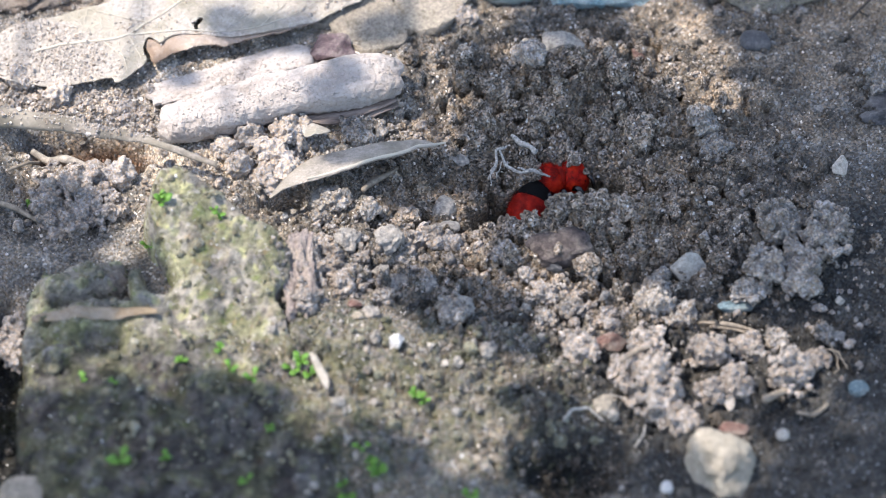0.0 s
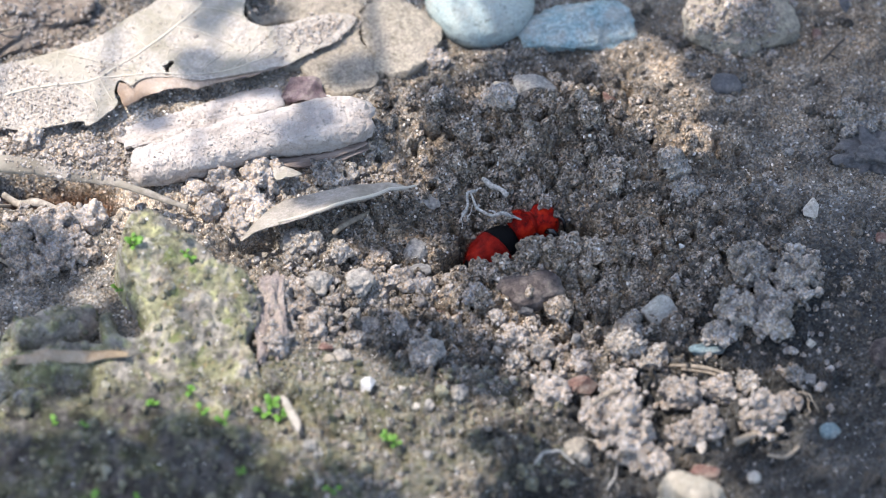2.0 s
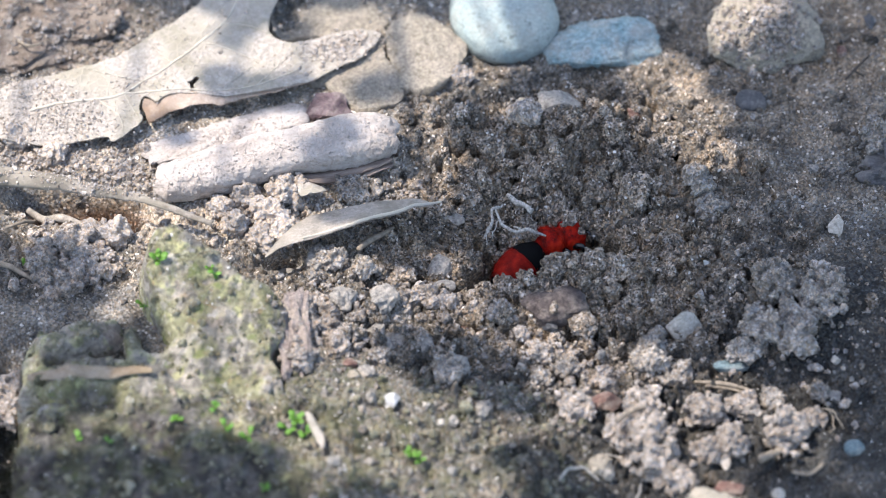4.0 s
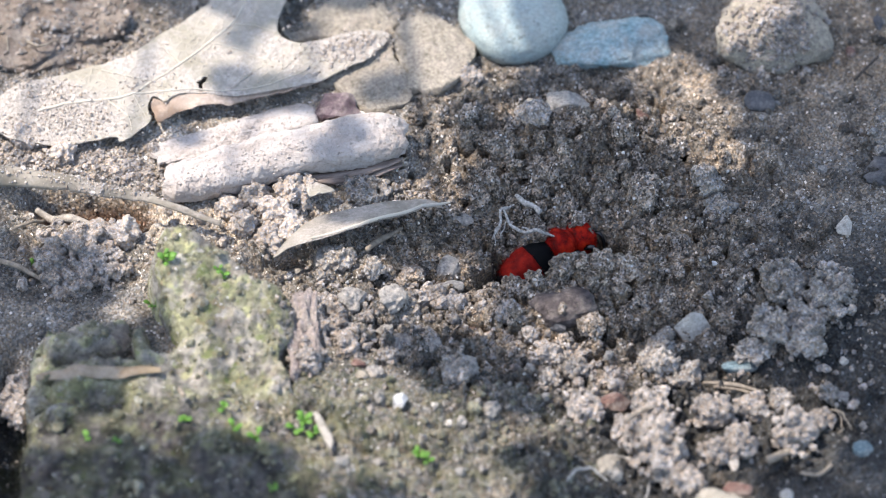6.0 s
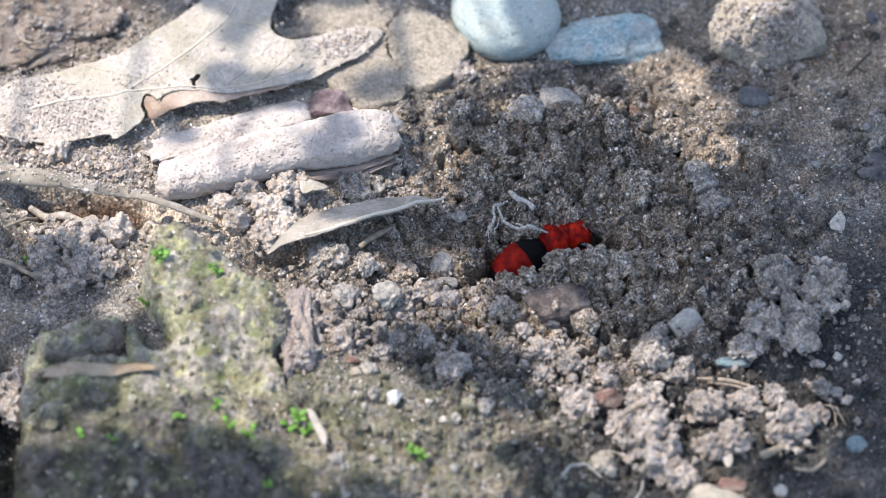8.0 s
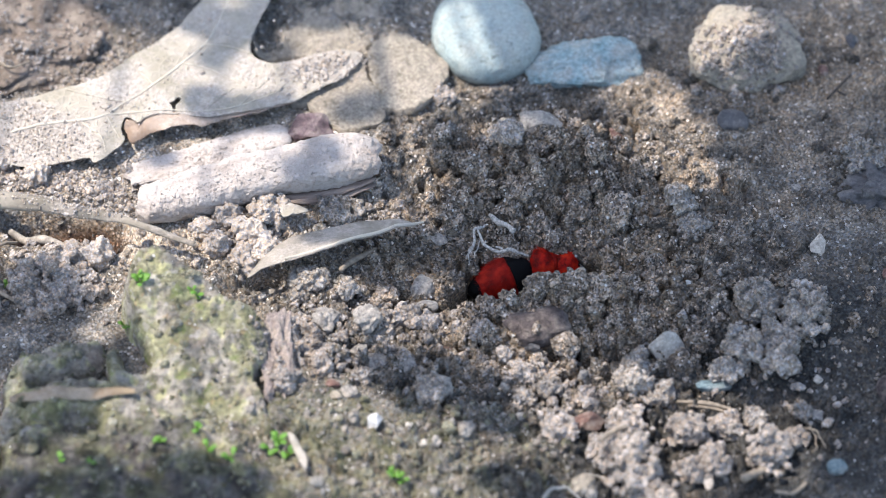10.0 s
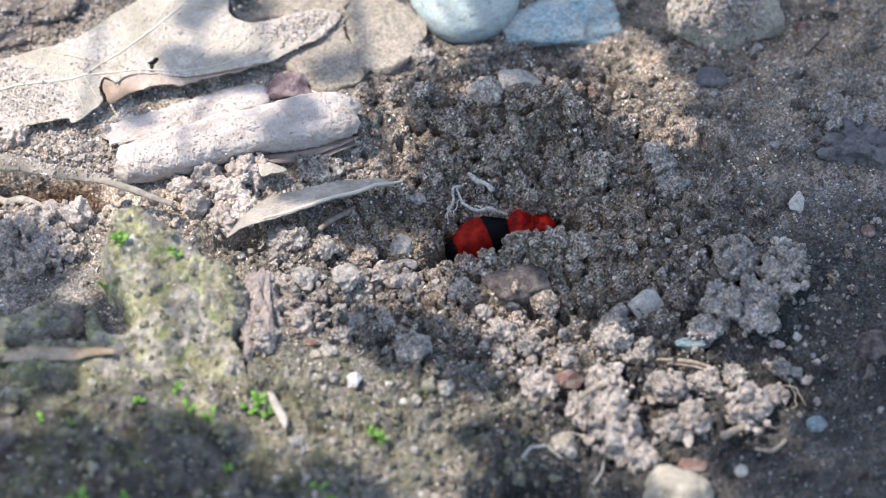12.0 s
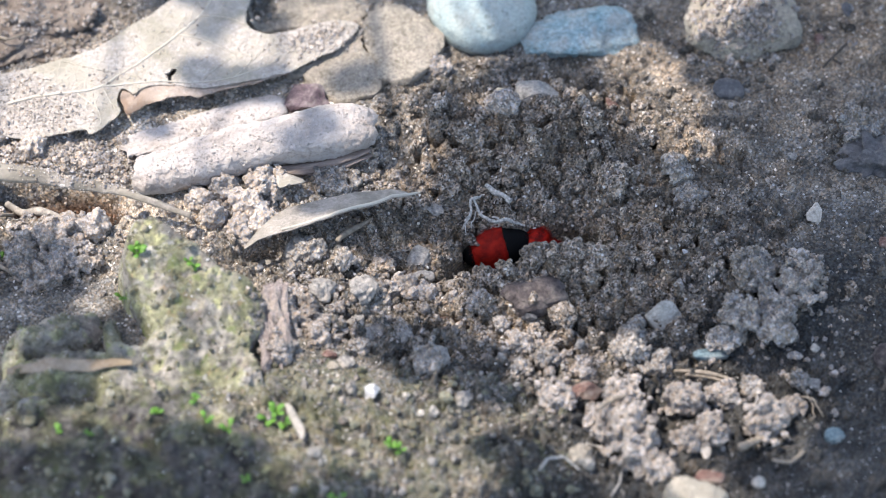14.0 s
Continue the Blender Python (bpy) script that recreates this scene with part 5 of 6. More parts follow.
twig([(0.0460, -0.0300), (0.0504, -0.0302), (0.0537, -0.0317)], [0.2, 0.35, 0.15], M_TWIG, "thin pale splinter of wood", "wood_splinter", 0.2, 0.1)
twig([(0.0547, -0.0470), (0.0575, -0.0453), (0.0600, -0.0437)], [0.8, 0.7, 0.3], M_TWIG, "short striped piece of dry stalk", "stalk", 1.0)
twig([(0.0301, -0.0415), (0.0326, -0.0393), (0.0353, -0.0379)], [0.3, 0.45, 0.3], M_TWIG, "thin straw stuck in a clod", "straw", 5.5)
twig([(0.0205, -0.0522), (0.0227, -0.0503), (0.0251, -0.0506), (0.0266, -0.0522)], [0.25, 0.3, 0.25, 0.15], M_ROOT, "thin white root fibre", "root_fibre", 0.6, 0.9)
twig([(0.0285, -0.0458), (0.0314, -0.0462), (0.0337, -0.0488)], [0.15, 0.2, 0.15], M_ROOT, "hair-thin pale root fibre", "root_fibre", seed=5)
twig([(0.0347, -0.0494), (0.0341, -0.0536), (0.0325, -0.0572)], [0.15, 0.2, 0.15], M_ROOT, "hair-thin pale root fibre", "root_fibre", seed=6)
twig([(0.0652, -0.0354), (0.0680, -0.0372), (0.0693, -0.0403)], [0.16, 0.18, 0.1], M_TWIG, "thin brown root fibre", "root_fibre", 1.5, 0.9, seed=7)
twig([(0.0658, -0.0329), (0.0676, -0.0364), (0.0669, -0.0409)], [0.14, 0.16, 0.1], M_TWIG, "thin brown root fibre", "root_fibre", 1.2, 0.9, seed=8)
twig([(0.0602, -0.0488), (0.0630, -0.0495), (0.0655, -0.0478)], [0.3, 0.45, 0.3], M_TWIG, "pale curved bit of straw", "straw", seed=9)
twig([(0.0741, 0.0399), (0.0761, 0.0423), (0.0789, 0.0455)], [0.2, 0.3, 0.2], M_DARKTWIG, "fine dark forked twig", seed=10)
twig([(0.0761, 0.0420), (0.0776, 0.0403)], [0.2, 0.2], M_DARKTWIG, "fine dark forked twig", seed=11)
twig([(-0.0813, 0.0504), (-0.0802, 0.0445), (-0.0771, 0.0451)], [0.25, 0.3, 0.2], M_TWIG, "thin pale bent straw", "straw", 1.0, seed=12)
twig([(-0.0773, 0.0479), (-0.0751, 0.0465), (-0.0716, 0.0484)], [0.2, 0.25, 0.15], M_TWIG, "thin pale straw on stone", "straw", 3.0, seed=13)
twig([(-0.0455, -0.0385), (-0.0447, -0.0403)], [0.5, 0.4], M_TWIG, "orange-brown bit of stalk", "stalk", 2.0, seed=14)


blade = smooth_loop([(-0.0706, -0.0335), (-0.0652, -0.0337), (-0.0565, -0.0335), (-0.0490, -0.0332)], 3, False)
blade = np.column_stack([blade, surface(blade[:, 0], blade[:, 1]).max() * 0.5 + surface(blade[:, 0], blade[:, 1]) * 0.5 + 0.7 * MM])
thicken(thing("dry_straw", strip_mesh("dry_straw", blade, [0.5 * MM, 1.2 * MM, 1.3 * MM, 0.5 * MM], -0.3, M_STRAW, 14), (0, 0, 0), "flat tan piece of straw lying on the mossy rock", "straw"), 0.3 * MM)


def leaf_scrap(points, up, label, seed):
    ring = smooth_loop(points, 4)
    base = smooth_ground(ring.mean(0), 2 * MM)
    me = sheet_mesh("leaf_scrap", ring, [], 0.6 * MM, lambda x, y: base + up * MM + 0.6 * MM * fractal(flat3(x, y), 4 * MM, seed, 3), M_OAK)
    thicken(thing("leaf_scrap", me, (0, 0, 0), label, "leaf"), 0.2 * MM)


leaf_scrap([(0.0456, -0.0466), (0.0473, -0.0462), (0.0497, -0.0466), (0.0493, -0.0486), (0.0486, -0.0491), (0.0479, -0.0476)], 1.5, "small grey scrap of dead leaf", 3)
leaf_scrap([(-0.0252, 0.0127), (-0.0226, 0.0131), (-0.0201, 0.0117), (-0.0226, 0.0107), (-0.0246, 0.0099)], 3.0, "pale scrap of dead leaf on crumbs", 4)
leaf_scrap([(-0.0228, -0.0418), (-0.0217, -0.0418), (-0.0195, -0.0464), (-0.0196, -0.0491), (-0.0204, -0.0481)], 2.0, "pale dry scrap of leaf in moss", 5)


# ---- the white branching rootlet over the burrow ----
def make_rootlet():
    z = smooth_ground((0.0096, 0.0054), 2 * MM)
    root = new("rootlet")
    tagged(root, "white branching rootlet hanging over the burrow", "root")
    runs = [([(0.0117, 0.0130), (0.0130, 0.0112), (0.0146, 0.0100), (0.0161, 0.0090)], (0.7, 0.95, 1.0, 1.1)),
            ([(0.0112, 0.0104), (0.0107, 0.0090), (0.0098, 0.0074), (0.0090, 0.0056), (0.0084, 0.0033)], (0.3, 0.55, 0.6, 0.45, 0.25)),
            ([(0.0101, 0.0077), (0.0116, 0.0058), (0.0136, 0.0044), (0.0161, 0.0039), (0.0190, 0.0035)], (0.4, 0.5, 0.75, 0.65, 0.4)),
            ([(0.0136, 0.0044), (0.0144, 0.0041), (0.0149, 0.0036)], (0.5, 0.4, 0.25)),
            ([(0.0156, 0.0040), (0.0155, 0.0037), (0.0158, 0.0036)], (0.45, 0.35, 0.2)),
            ([(0.0107, 0.0072), (0.0094, 0.0047), (0.0096, 0.0021)], (0.2, 0.2, 0.12)),
            ([(0.0084, 0.0041), (0.0076, 0.0027), (0.0078, 0.0007)], (0.2, 0.18, 0.12))]
    for k, (line, r) in enumerate(runs):
        q = [(x, y, 0.4 * MM - 0.06 * abs(i - 1) * MM) for i, (x, y) in enumerate(line)]
        part("root_branch", tube_mesh("root_branch", q, [a * b * MM for a, b in zip(r, (0.42, 0.62, 0.40, 0.58, 0.36))], M_ROOT, 7, 8, 0.9 * MM, k), root)


make_rootlet()

# ---- clods of soil ----
PALE = "pale dry clod of granular soil"
GREY = "grey crumbly clod of soil"
for k, (xy, half) in enumerate([
        ((0.0358, -0.0436), (5.2, 7.0, 5.6)), ((0.0352, -0.0360), (4.0, 4.4, 4.2)), ((0.0388, -0.0494), (3.4, 3.8, 3.0)), ((0.0238, -0.0352), (2.9, 3.6, 3.2)),
        ((0.0462, -0.0368), (3.6, 3.0, 3.4)), ((0.0502, -0.0432), (3.2, 2.8, 2.8)), ((0.0458, -0.0448), (2.8, 2.4, 2.6)), ((0.0521, -0.0345), (2.6, 2.2, 2.2)),
        ((0.0596, -0.0410), (3.6, 4.4, 4.4)), ((0.0637, -0.0378), (2.8, 2.4, 2.2)), ((0.0410, -0.0519), (2.0, 2.4, 2.0)), ((0.0301, -0.0393), (2.2, 2.6, 2.0)),
        ((-0.0581, 0.0039), (3.2, 3.2, 2.5)), ((-0.0621, 0.0045), (2.6, 2.6, 2.2)), ((-0.0304, 0.0082), (3.0, 2.8, 2.2)), ((-0.0347, 0.0114), (3.2, 2.8, 2.0)),
        ((-0.0275, 0.0127), (3.4, 3.0, 2.4)), ((-0.0365, 0.0052), (2.6, 2.6, 2.0)), ((-0.0317, 0.0030), (2.6, 2.4, 2.0)), ((-0.0280, 0.0039), (2.6, 2.6, 2.0)),
        ((-0.0392, 0.0092), (2.4, 2.2, 1.8)), ((-0.0064, -0.0038), (1.9, 1.9, 1.5)), ((-0.0039, -0.0092), (2.4, 1.4, 1.3)), ((0.0016, -0.0107), (2.6, 1.6, 1.4)), ((-0.0014, -0.0089), (1.8, 1.5, 1.3)),
        ((0.0110, -0.0134), (1.7, 2.0, 1.6)), ((0.0040, 0.0416), (2.0, 2.0, 1.6)), ((0.0160, 0.0290), (2.6, 3.0, 2.2)), ((-0.0222, -0.0123), (2.4, 2.6, 2.0)),
        ((-0.0196, -0.0168), (2.6, 2.6, 2.0)), ((-0.0176, -0.0211), (2.2, 2.2, 1.6)), ((-0.0236, -0.0185), (3.2, 5.0, 2.6)), ((-0.0239, -0.0267), (3.0, 4.0, 2.2)), ((0.0144, -0.0185), (1.8, 1.8, 1.5)), ((0.0175, -0.0219), (2.4, 2.0, 1.6)), ((0.0215, -0.0232), (2.6, 2.2, 1.8)),
        ((0.0285, -0.0267), (2.0, 1.8, 1.5)), ((-0.0760, 0.0255), (3.0, 3.0, 2.0)), ((-0.0696, 0.0221), (2.8, 2.4, 1.8)), ((-0.0744, -0.0308), (3.5, 6.0, 3.5))]):
    clod(xy, half, 100 + k, M_DUST if xy[0] < -0.012 and xy[1] > 0.0 else M_PALE, PALE, 0.32)
for k, (xy, half) in enumerate([
        ((0.0593, -0.0100), (4.6, 4.6, 3.8)), ((0.0671, -0.0119), (4.4, 5.0, 3.8)), ((0.0565, -0.0185), (4.2, 3.6, 3.0)), ((0.0625, -0.0215), (3.4, 4.0, 2.8)),
        ((0.0531, -0.0227), (3.0, 2.6, 2.0)), ((0.0631, -0.0170), (3.4, 3.0, 2.6)), ((0.0374, -0.0209), (2.2, 2.6, 2.2)), ((0.0369, -0.0252), (3.4, 3.0, 2.4)), ((0.0407, -0.0280), (3.0, 2.4, 2.0)),
        ((0.0482, 0.0103), (3.2, 3.0, 2.4)), ((0.0461, 0.0145), (2.8, 3.2, 2.4)), ((-0.0648, -0.0007), (6.5, 7.0, 4.0)), ((-0.0696, -0.0043), (4.0, 4.6, 3.0)), ((-0.0597, -0.0046), (3.4, 4.2, 2.6)),
        ((-0.0660, -0.0077), (4.4, 3.6, 2.4)), ((-0.0146, 0.0138), (4.0, 3.6, 2.6)), ((-0.0194, -0.0022), (3.2, 2.6, 2.0)), 
        ((-0.0029, -0.0189), (1.6, 1.6, 1.2)), ((-0.0102, -0.0236), (2.0, 1.8, 1.4)), ((0.0016, -0.0276), (3.4, 2.6, 1.8)), ((-0.0134, -0.0051), (1.8, 1.8, 1.4)), ((-0.0223, -0.0051), (2.0, 2.0, 1.5)),
        ((0.0654, -0.0314), (2.2, 1.4, 1.2)), ((0.0576, -0.0329), (2.2, 1.8, 1.4)), ((0.0536, -0.0354), (2.0, 1.8, 1.5)), ((0.0792, 0.0255), (4.0, 4.0, 3.0)), ((0.0221, -0.0255), (2.4, 2.0, 1.8)), ((0.0177, -0.0280), (2.0, 1.8, 1.5))]):
    clod(xy, half, 300 + k, M_PALE if xy[0] < -0.055 else M_MID, GREY, 0.12 if k < 6 else 0.34, bead=0.75 if k < 6 else 0.95)
for k, (xy, half) in enumerate([
        ((0.0176, -0.0046), (2.3, 1.7, 2.3)), ((0.0314, 0.0022), (2.6, 2.2, 1.8)), ((0.0289, 0.0045), (2.8, 1.8, 1.6)), ((0.0240, -0.0027), (2.4, 2.0, 2.2)), ((0.0215, -0.0056), (2.6, 2.0, 1.8)), ((0.0277, -0.0040), (3.0, 2.2, 2.0)), ((0.0157, -0.0069), (2.2, 1.8, 1.7)), ((0.0195, -0.0071), (2.2, 1.8, 1.6)), ((0.0115, -0.0074), (2.2, 1.8, 1.5)), ((0.0315, -0.0051), (3.0, 2.6, 2.2)),
        ((0.0244, -0.0128), (2.2, 2.2, 1.6)), ((0.0253, -0.0173), (2.4, 2.2, 1.8)), ((0.0076, -0.0051), (2.0, 1.6, 1.4)), ((-0.0004, 0.0107), (2.6, 2.6, 2.0)), ((0.0052, 0.0147), (2.4, 2.6, 2.0)), ((0.0350, 0.0120), (3.0, 3.0, 2.2)),
        ((0.0279, 0.0147), (2.6, 2.6, 2.0)), ((0.0179, 0.0187), (3.0, 2.6, 2.0)), ((0.0414, 0.0227), (2.6, 2.6, 2.0)), ((0.0312, 0.0255), (2.6, 2.6, 2.0)), ((0.0098, 0.0241), (2.8, 2.6, 2.0)), ((0.0459, -0.0204), (2.6, 2.4, 2.0)), ((0.0490, -0.0154), (2.4, 2.4, 1.8))]):
    clod(xy, half, 500 + k, M_DARK, "dark damp clod of dug soil", 0.36)

# ---- loose crumbs ----
rng = np.random.default_rng(4)


def sizes(n, mean, spread=0.45, top=1.3):
    return np.clip(mean * MM * np.exp(rng.normal(size=n) * spread), 0.12 * MM, top * MM)


dug = outside_hole(np.concatenate([cloud((0.0197, 0.0074), 0.031, 0.028, 4600, 1), cloud((0.0364, -0.0077), 0.036, 0.022, 1500, 2)]))
scatter("damp_crumbs", dug, sizes(len(dug), 0.27), 11, M_DARK, "dark damp crumbs of dug soil", 1)
heaps = outside_hole(np.concatenate([cloud((0.0203, 0.0147), 0.031, 0.024, 720, 5), cloud((0.0354, -0.0077), 0.036, 0.020, 260, 6), cloud((0.0199, -0.0102), 0.022, 0.006, 120, 7)]))
scatter("knobbly_crumbs", heaps, sizes(len(heaps), 0.72, 0.42, 1.7), 17, M_DARK, "knobbly lumps of damp dug soil", 3)
lumps = outside_hole(np.column_stack([rng.uniform(0.030, 0.095, 320), rng.uniform(-0.075, 0.055, 320)]))
lumps = np.concatenate([lumps, cloud((0.0211, -0.0596), 0.011, 0.007, 70, 36)])
scatter("sunken_lumps", lumps, sizes(len(lumps), 0.58, 0.45, 1.6), 20, M_DAMP, "dull lumps of bare soil", 3)
allover = outside_hole(np.column_stack([rng.uniform(-0.085, 0.095, 3000), rng.uniform(-0.072, 0.066, 3000)]))
allover = allover[(allover[:, 0] < 0.040) | (allover[:, 1] > -0.004) | (np.arange(len(allover)) % 3 == 0)]
allover = allover[surface(allover[:, 0], allover[:, 1]) <= ground_height(allover[:, 0], allover[:, 1]) + 1e-6]
scatter("soil_crumbs", allover, sizes(len(allover), 0.26), 12, M_MID, "loose grey crumbs of soil")
dry = outside_hole(np.concatenate([
    cloud((-0.0306, 0.0074), 0.011, 0.008, 330, 21), cloud((-0.0635, 0.0014), 0.014, 0.014, 260, 22), cloud((-0.0737, 0.0221), 0.012, 0.006, 240, 23), cloud((-0.0186, -0.0173), 0.007, 0.012, 300, 24, 30),
    cloud((-0.0014, -0.0083), 0.010, 0.005, 160, 25, -15), cloud((0.0197, -0.0223), 0.018, 0.006, 420, 26, -28), cloud((0.0413, -0.0391), 0.022, 0.013, 40, 27), cloud((0.0598, -0.0379), 0.010, 0.010, 20, 28), cloud((-0.0083, -0.0115), 0.018, 0.008, 220, 29),
    cloud((-0.0542, 0.0187), 0.010, 0.006, 140, 30), cloud((0.0599, -0.0154), 0.016, 0.014, 200, 31)]))
dry = np.concatenate([dry, cloud((-0.0085, 0.0147), 0.012, 0.008, 160, 34)])
dry = dry[bump_at(dry[:, 0], dry[:, 1], (-0.0635, 0.0112), 0.012, 0.0055, -8, 1.6) < 0.3]
scatter("dry_crumbs", dry, sizes(len(dry), 0.40), 13, M_PALE, "pale dry crumbs of soil")
powder = np.concatenate([cloud((-0.0686, 0.0214), 0.015, 0.005, 900, 32, -8), cloud((-0.0577, 0.0160), 0.007, 0.005, 400, 33, -35), cloud((-0.0326, 0.0080), 0.012, 0.006, 300, 35)])
powder = powder[bump_at(powder[:, 0], powder[:, 1], (-0.0635, 0.0112), 0.012, 0.0055, -8, 1.6) < 0.3]
scatter("pale_crumbs", powder, sizes(len(powder), 0.24, 0.5, 0.9), 18, M_DUST, "whitish crumbs of dusty soil", 1)
spark = outside_hole(np.column_stack([rng.uniform(-0.085, 0.095, 1100), rng.uniform(-0.072, 0.066, 1100)]))
scatter("quartz_grains", spark, sizes(len(spark), 0.13, 0.4, 0.45), 14, M_WHITEST, "tiny white grains of quartz", 1)
chips = np.column_stack([rng.uniform(-0.085, -0.015, 1500), rng.uniform(-0.065, 0.012, 1500)])
chips = chips[surface(chips[:, 0], chips[:, 1]) > ground_height(chips[:, 0], chips[:, 1]) + 1e-6]
scatter("rock_crumbs", chips, sizes(len(chips), 0.30, 0.5, 1.1), 19, M_ROCKCRUMB, "crumbs of soil and moss lying on the rock", 2)


mossy = np.column_stack([rng.uniform(-0.027, 0.026, 800), rng.uniform(-0.072, -0.030, 800)])
mossy = mossy[(surface(mossy[:, 0], mossy[:, 1]) <= ground_height(mossy[:, 0], mossy[:, 1]) + 1e-6) & (mossy[:, 1] < -0.026 - 0.45 * (mossy[:, 0] - 0.004))]
scatter("mossy_crumbs", mossy, sizes(len(mossy), 0.30, 0.5, 1.1), 21, M_ROCKCRUMB, "crumbs of mossy soil", 2)
pebbly = np.column_stack([rng.uniform(-0.030, 0.030, 80), rng.uniform(-0.070, -0.012, 80)])
scatter("stone_grit", pebbly, sizes(len(pebbly), 0.62, 0.35, 1.2), 22, M_GREYST, "small grey bits of stone in the soil", 2)


# ---- green seedlings ----
def seedling(xy, size, seed):
    rnd = np.random.default_rng(seed)
    root = new("seedling")
    root.location = (xy[0], xy[1], float(surface(*xy)[0]) + 0.3 * MM)
    tagged(root, "tiny bright green seedling growing in moss", "seedling", "green seedlings")
    for k in range(int(rnd.integers(4, 8))):
        a, l = rnd.uniform(0, 6.28), size * MM * rnd.uniform(0.6, 1.1)
        tip = np.array([math.cos(a) * l, math.sin(a) * l, l * rnd.uniform(0.3, 0.9)])
        s = np.linspace(0, 1, 7)
        centre = tip[None] * s[:, None] + np.array([0, 0, 0.25 * l])[None] * (np.sin(s * 3.14))[:, None]
        side = np.array([-math.sin(a), math.cos(a), 0]) * l * 0.30
        w = np.sin(np.clip(s, 0.05, 1) ** 1.6 * 3.1)
        v = np.concatenate([centre - side * w[:, None], centre + np.array([0, 0, -0.06 * l]), centre + side * w[:, None]])
        f = [(j + c * 7, j + 1 + c * 7, j + 1 + (c + 1) * 7, j + (c + 1) * 7) for c in (0, 1) for j in range(6)]
        thicken(part("leaf", mesh_of("leaf", v, f, M_SPROUT), root), 0.08 * MM)
    part("stem", tube_mesh("stem", [(0, 0, -1.5 * MM), (0, 0, 0.1 * size * MM), (0.1 * MM, 0, 0.3 * size * MM)], [0.16 * MM, 0.12 * MM], M_SPROUT, 6, 2), root)


for k, (xy, size) in enumerate([
        ((-0.0613, -0.0471), 1.1), ((-0.0362, -0.0451), 1.3), ((-0.0322, -0.0471), 1.5), ((-0.0255, -0.0435), 1.6), ((-0.0242, -0.0430), 1.5), ((-0.0226, -0.0452), 1.1),
        ((-0.0445, -0.0438), 1.0), ((-0.0380, -0.0410), 1.1), ((-0.0735, -0.0033), 1.4), ((-0.0541, -0.0645), 1.8), ((-0.0535, -0.0653), 1.4), ((-0.0462, -0.0637), 1.1), ((-0.0327, -0.0681), 1.4),
        ((-0.0137, -0.0602), 1.4), ((-0.0122, -0.0623), 1.2), ((-0.0110, -0.0643), 1.7), ((-0.0161, -0.0676), 1.6), ((-0.0168, -0.0661), 1.1), ((0.0046, -0.0685), 1.5), ((-0.0556, -0.0485), 0.8),
        ((-0.0047, -0.0488), 1.1), ((-0.0034, -0.0497), 1.0), ((-0.0292, -0.0569), 1.0), ((-0.0486, -0.0133), 1.5), ((-0.0493, -0.0120), 1.2), ((-0.0515, -0.0152), 1.2), ((-0.0396, -0.0141), 1.2), ((-0.0388, -0.0150), 0.9)]):
    seedling(xy, size * 1.25, 700 + k)


# ---- the velvet ant ----
def body_mesh(name, x0, x1, width, height, material, lo=0.0, hi=1.0, swell=0.0, bend=0.6):
    """A stretch lo..hi of a rounded body between x0 and x1 (mm); swell lifts it off a neighbour."""
    n, k = 26, 28
    s = np.linspace(lo, hi, n)
    r = np.maximum(np.sin(np.pi * np.clip(s, 0.004, 0.996)), 0.0) ** bend
    a = np.linspace(0, 2 * np.pi, k, endpoint=False)
    x = x0 + (x1 - x0) * s
    q = np.stack([x[:, None] + 0 * a[None], (r * width + swell)[:, None] * np.cos(a)[None], (r * height + swell)[:, None] * np.sin(a)[None]], 2).reshape(-1, 3) * MM
    q *= 1 + 0.015 * grain(q, 1.2 * MM, 5)[:, None]
    i = (np.arange(n - 1)[:, None] * k + np.arange(k)[None]).ravel()
    j = (np.arange(n - 1)[:, None] * k + (np.arange(k)[None] + 1) % k).ravel()
    c = len(q)
    q = np.concatenate([q, q[:k].mean(0, keepdims=True), q[-k:].mean(0, keepdims=True)])
    e = np.arange(k)
    tri = np.concatenate([np.stack([i, j, j + k], 1), np.stack([i, j + k, i + k], 1), np.stack([np.full(k, c), (e + 1) % k, e], 1), np.stack([np.full(k, c + 1), (n - 1) * k + e, (n - 1) * k + (e + 1) % k], 1)])
    return mesh_of(name, q, tri if x1 > x0 else tri[:, ::-1], material)


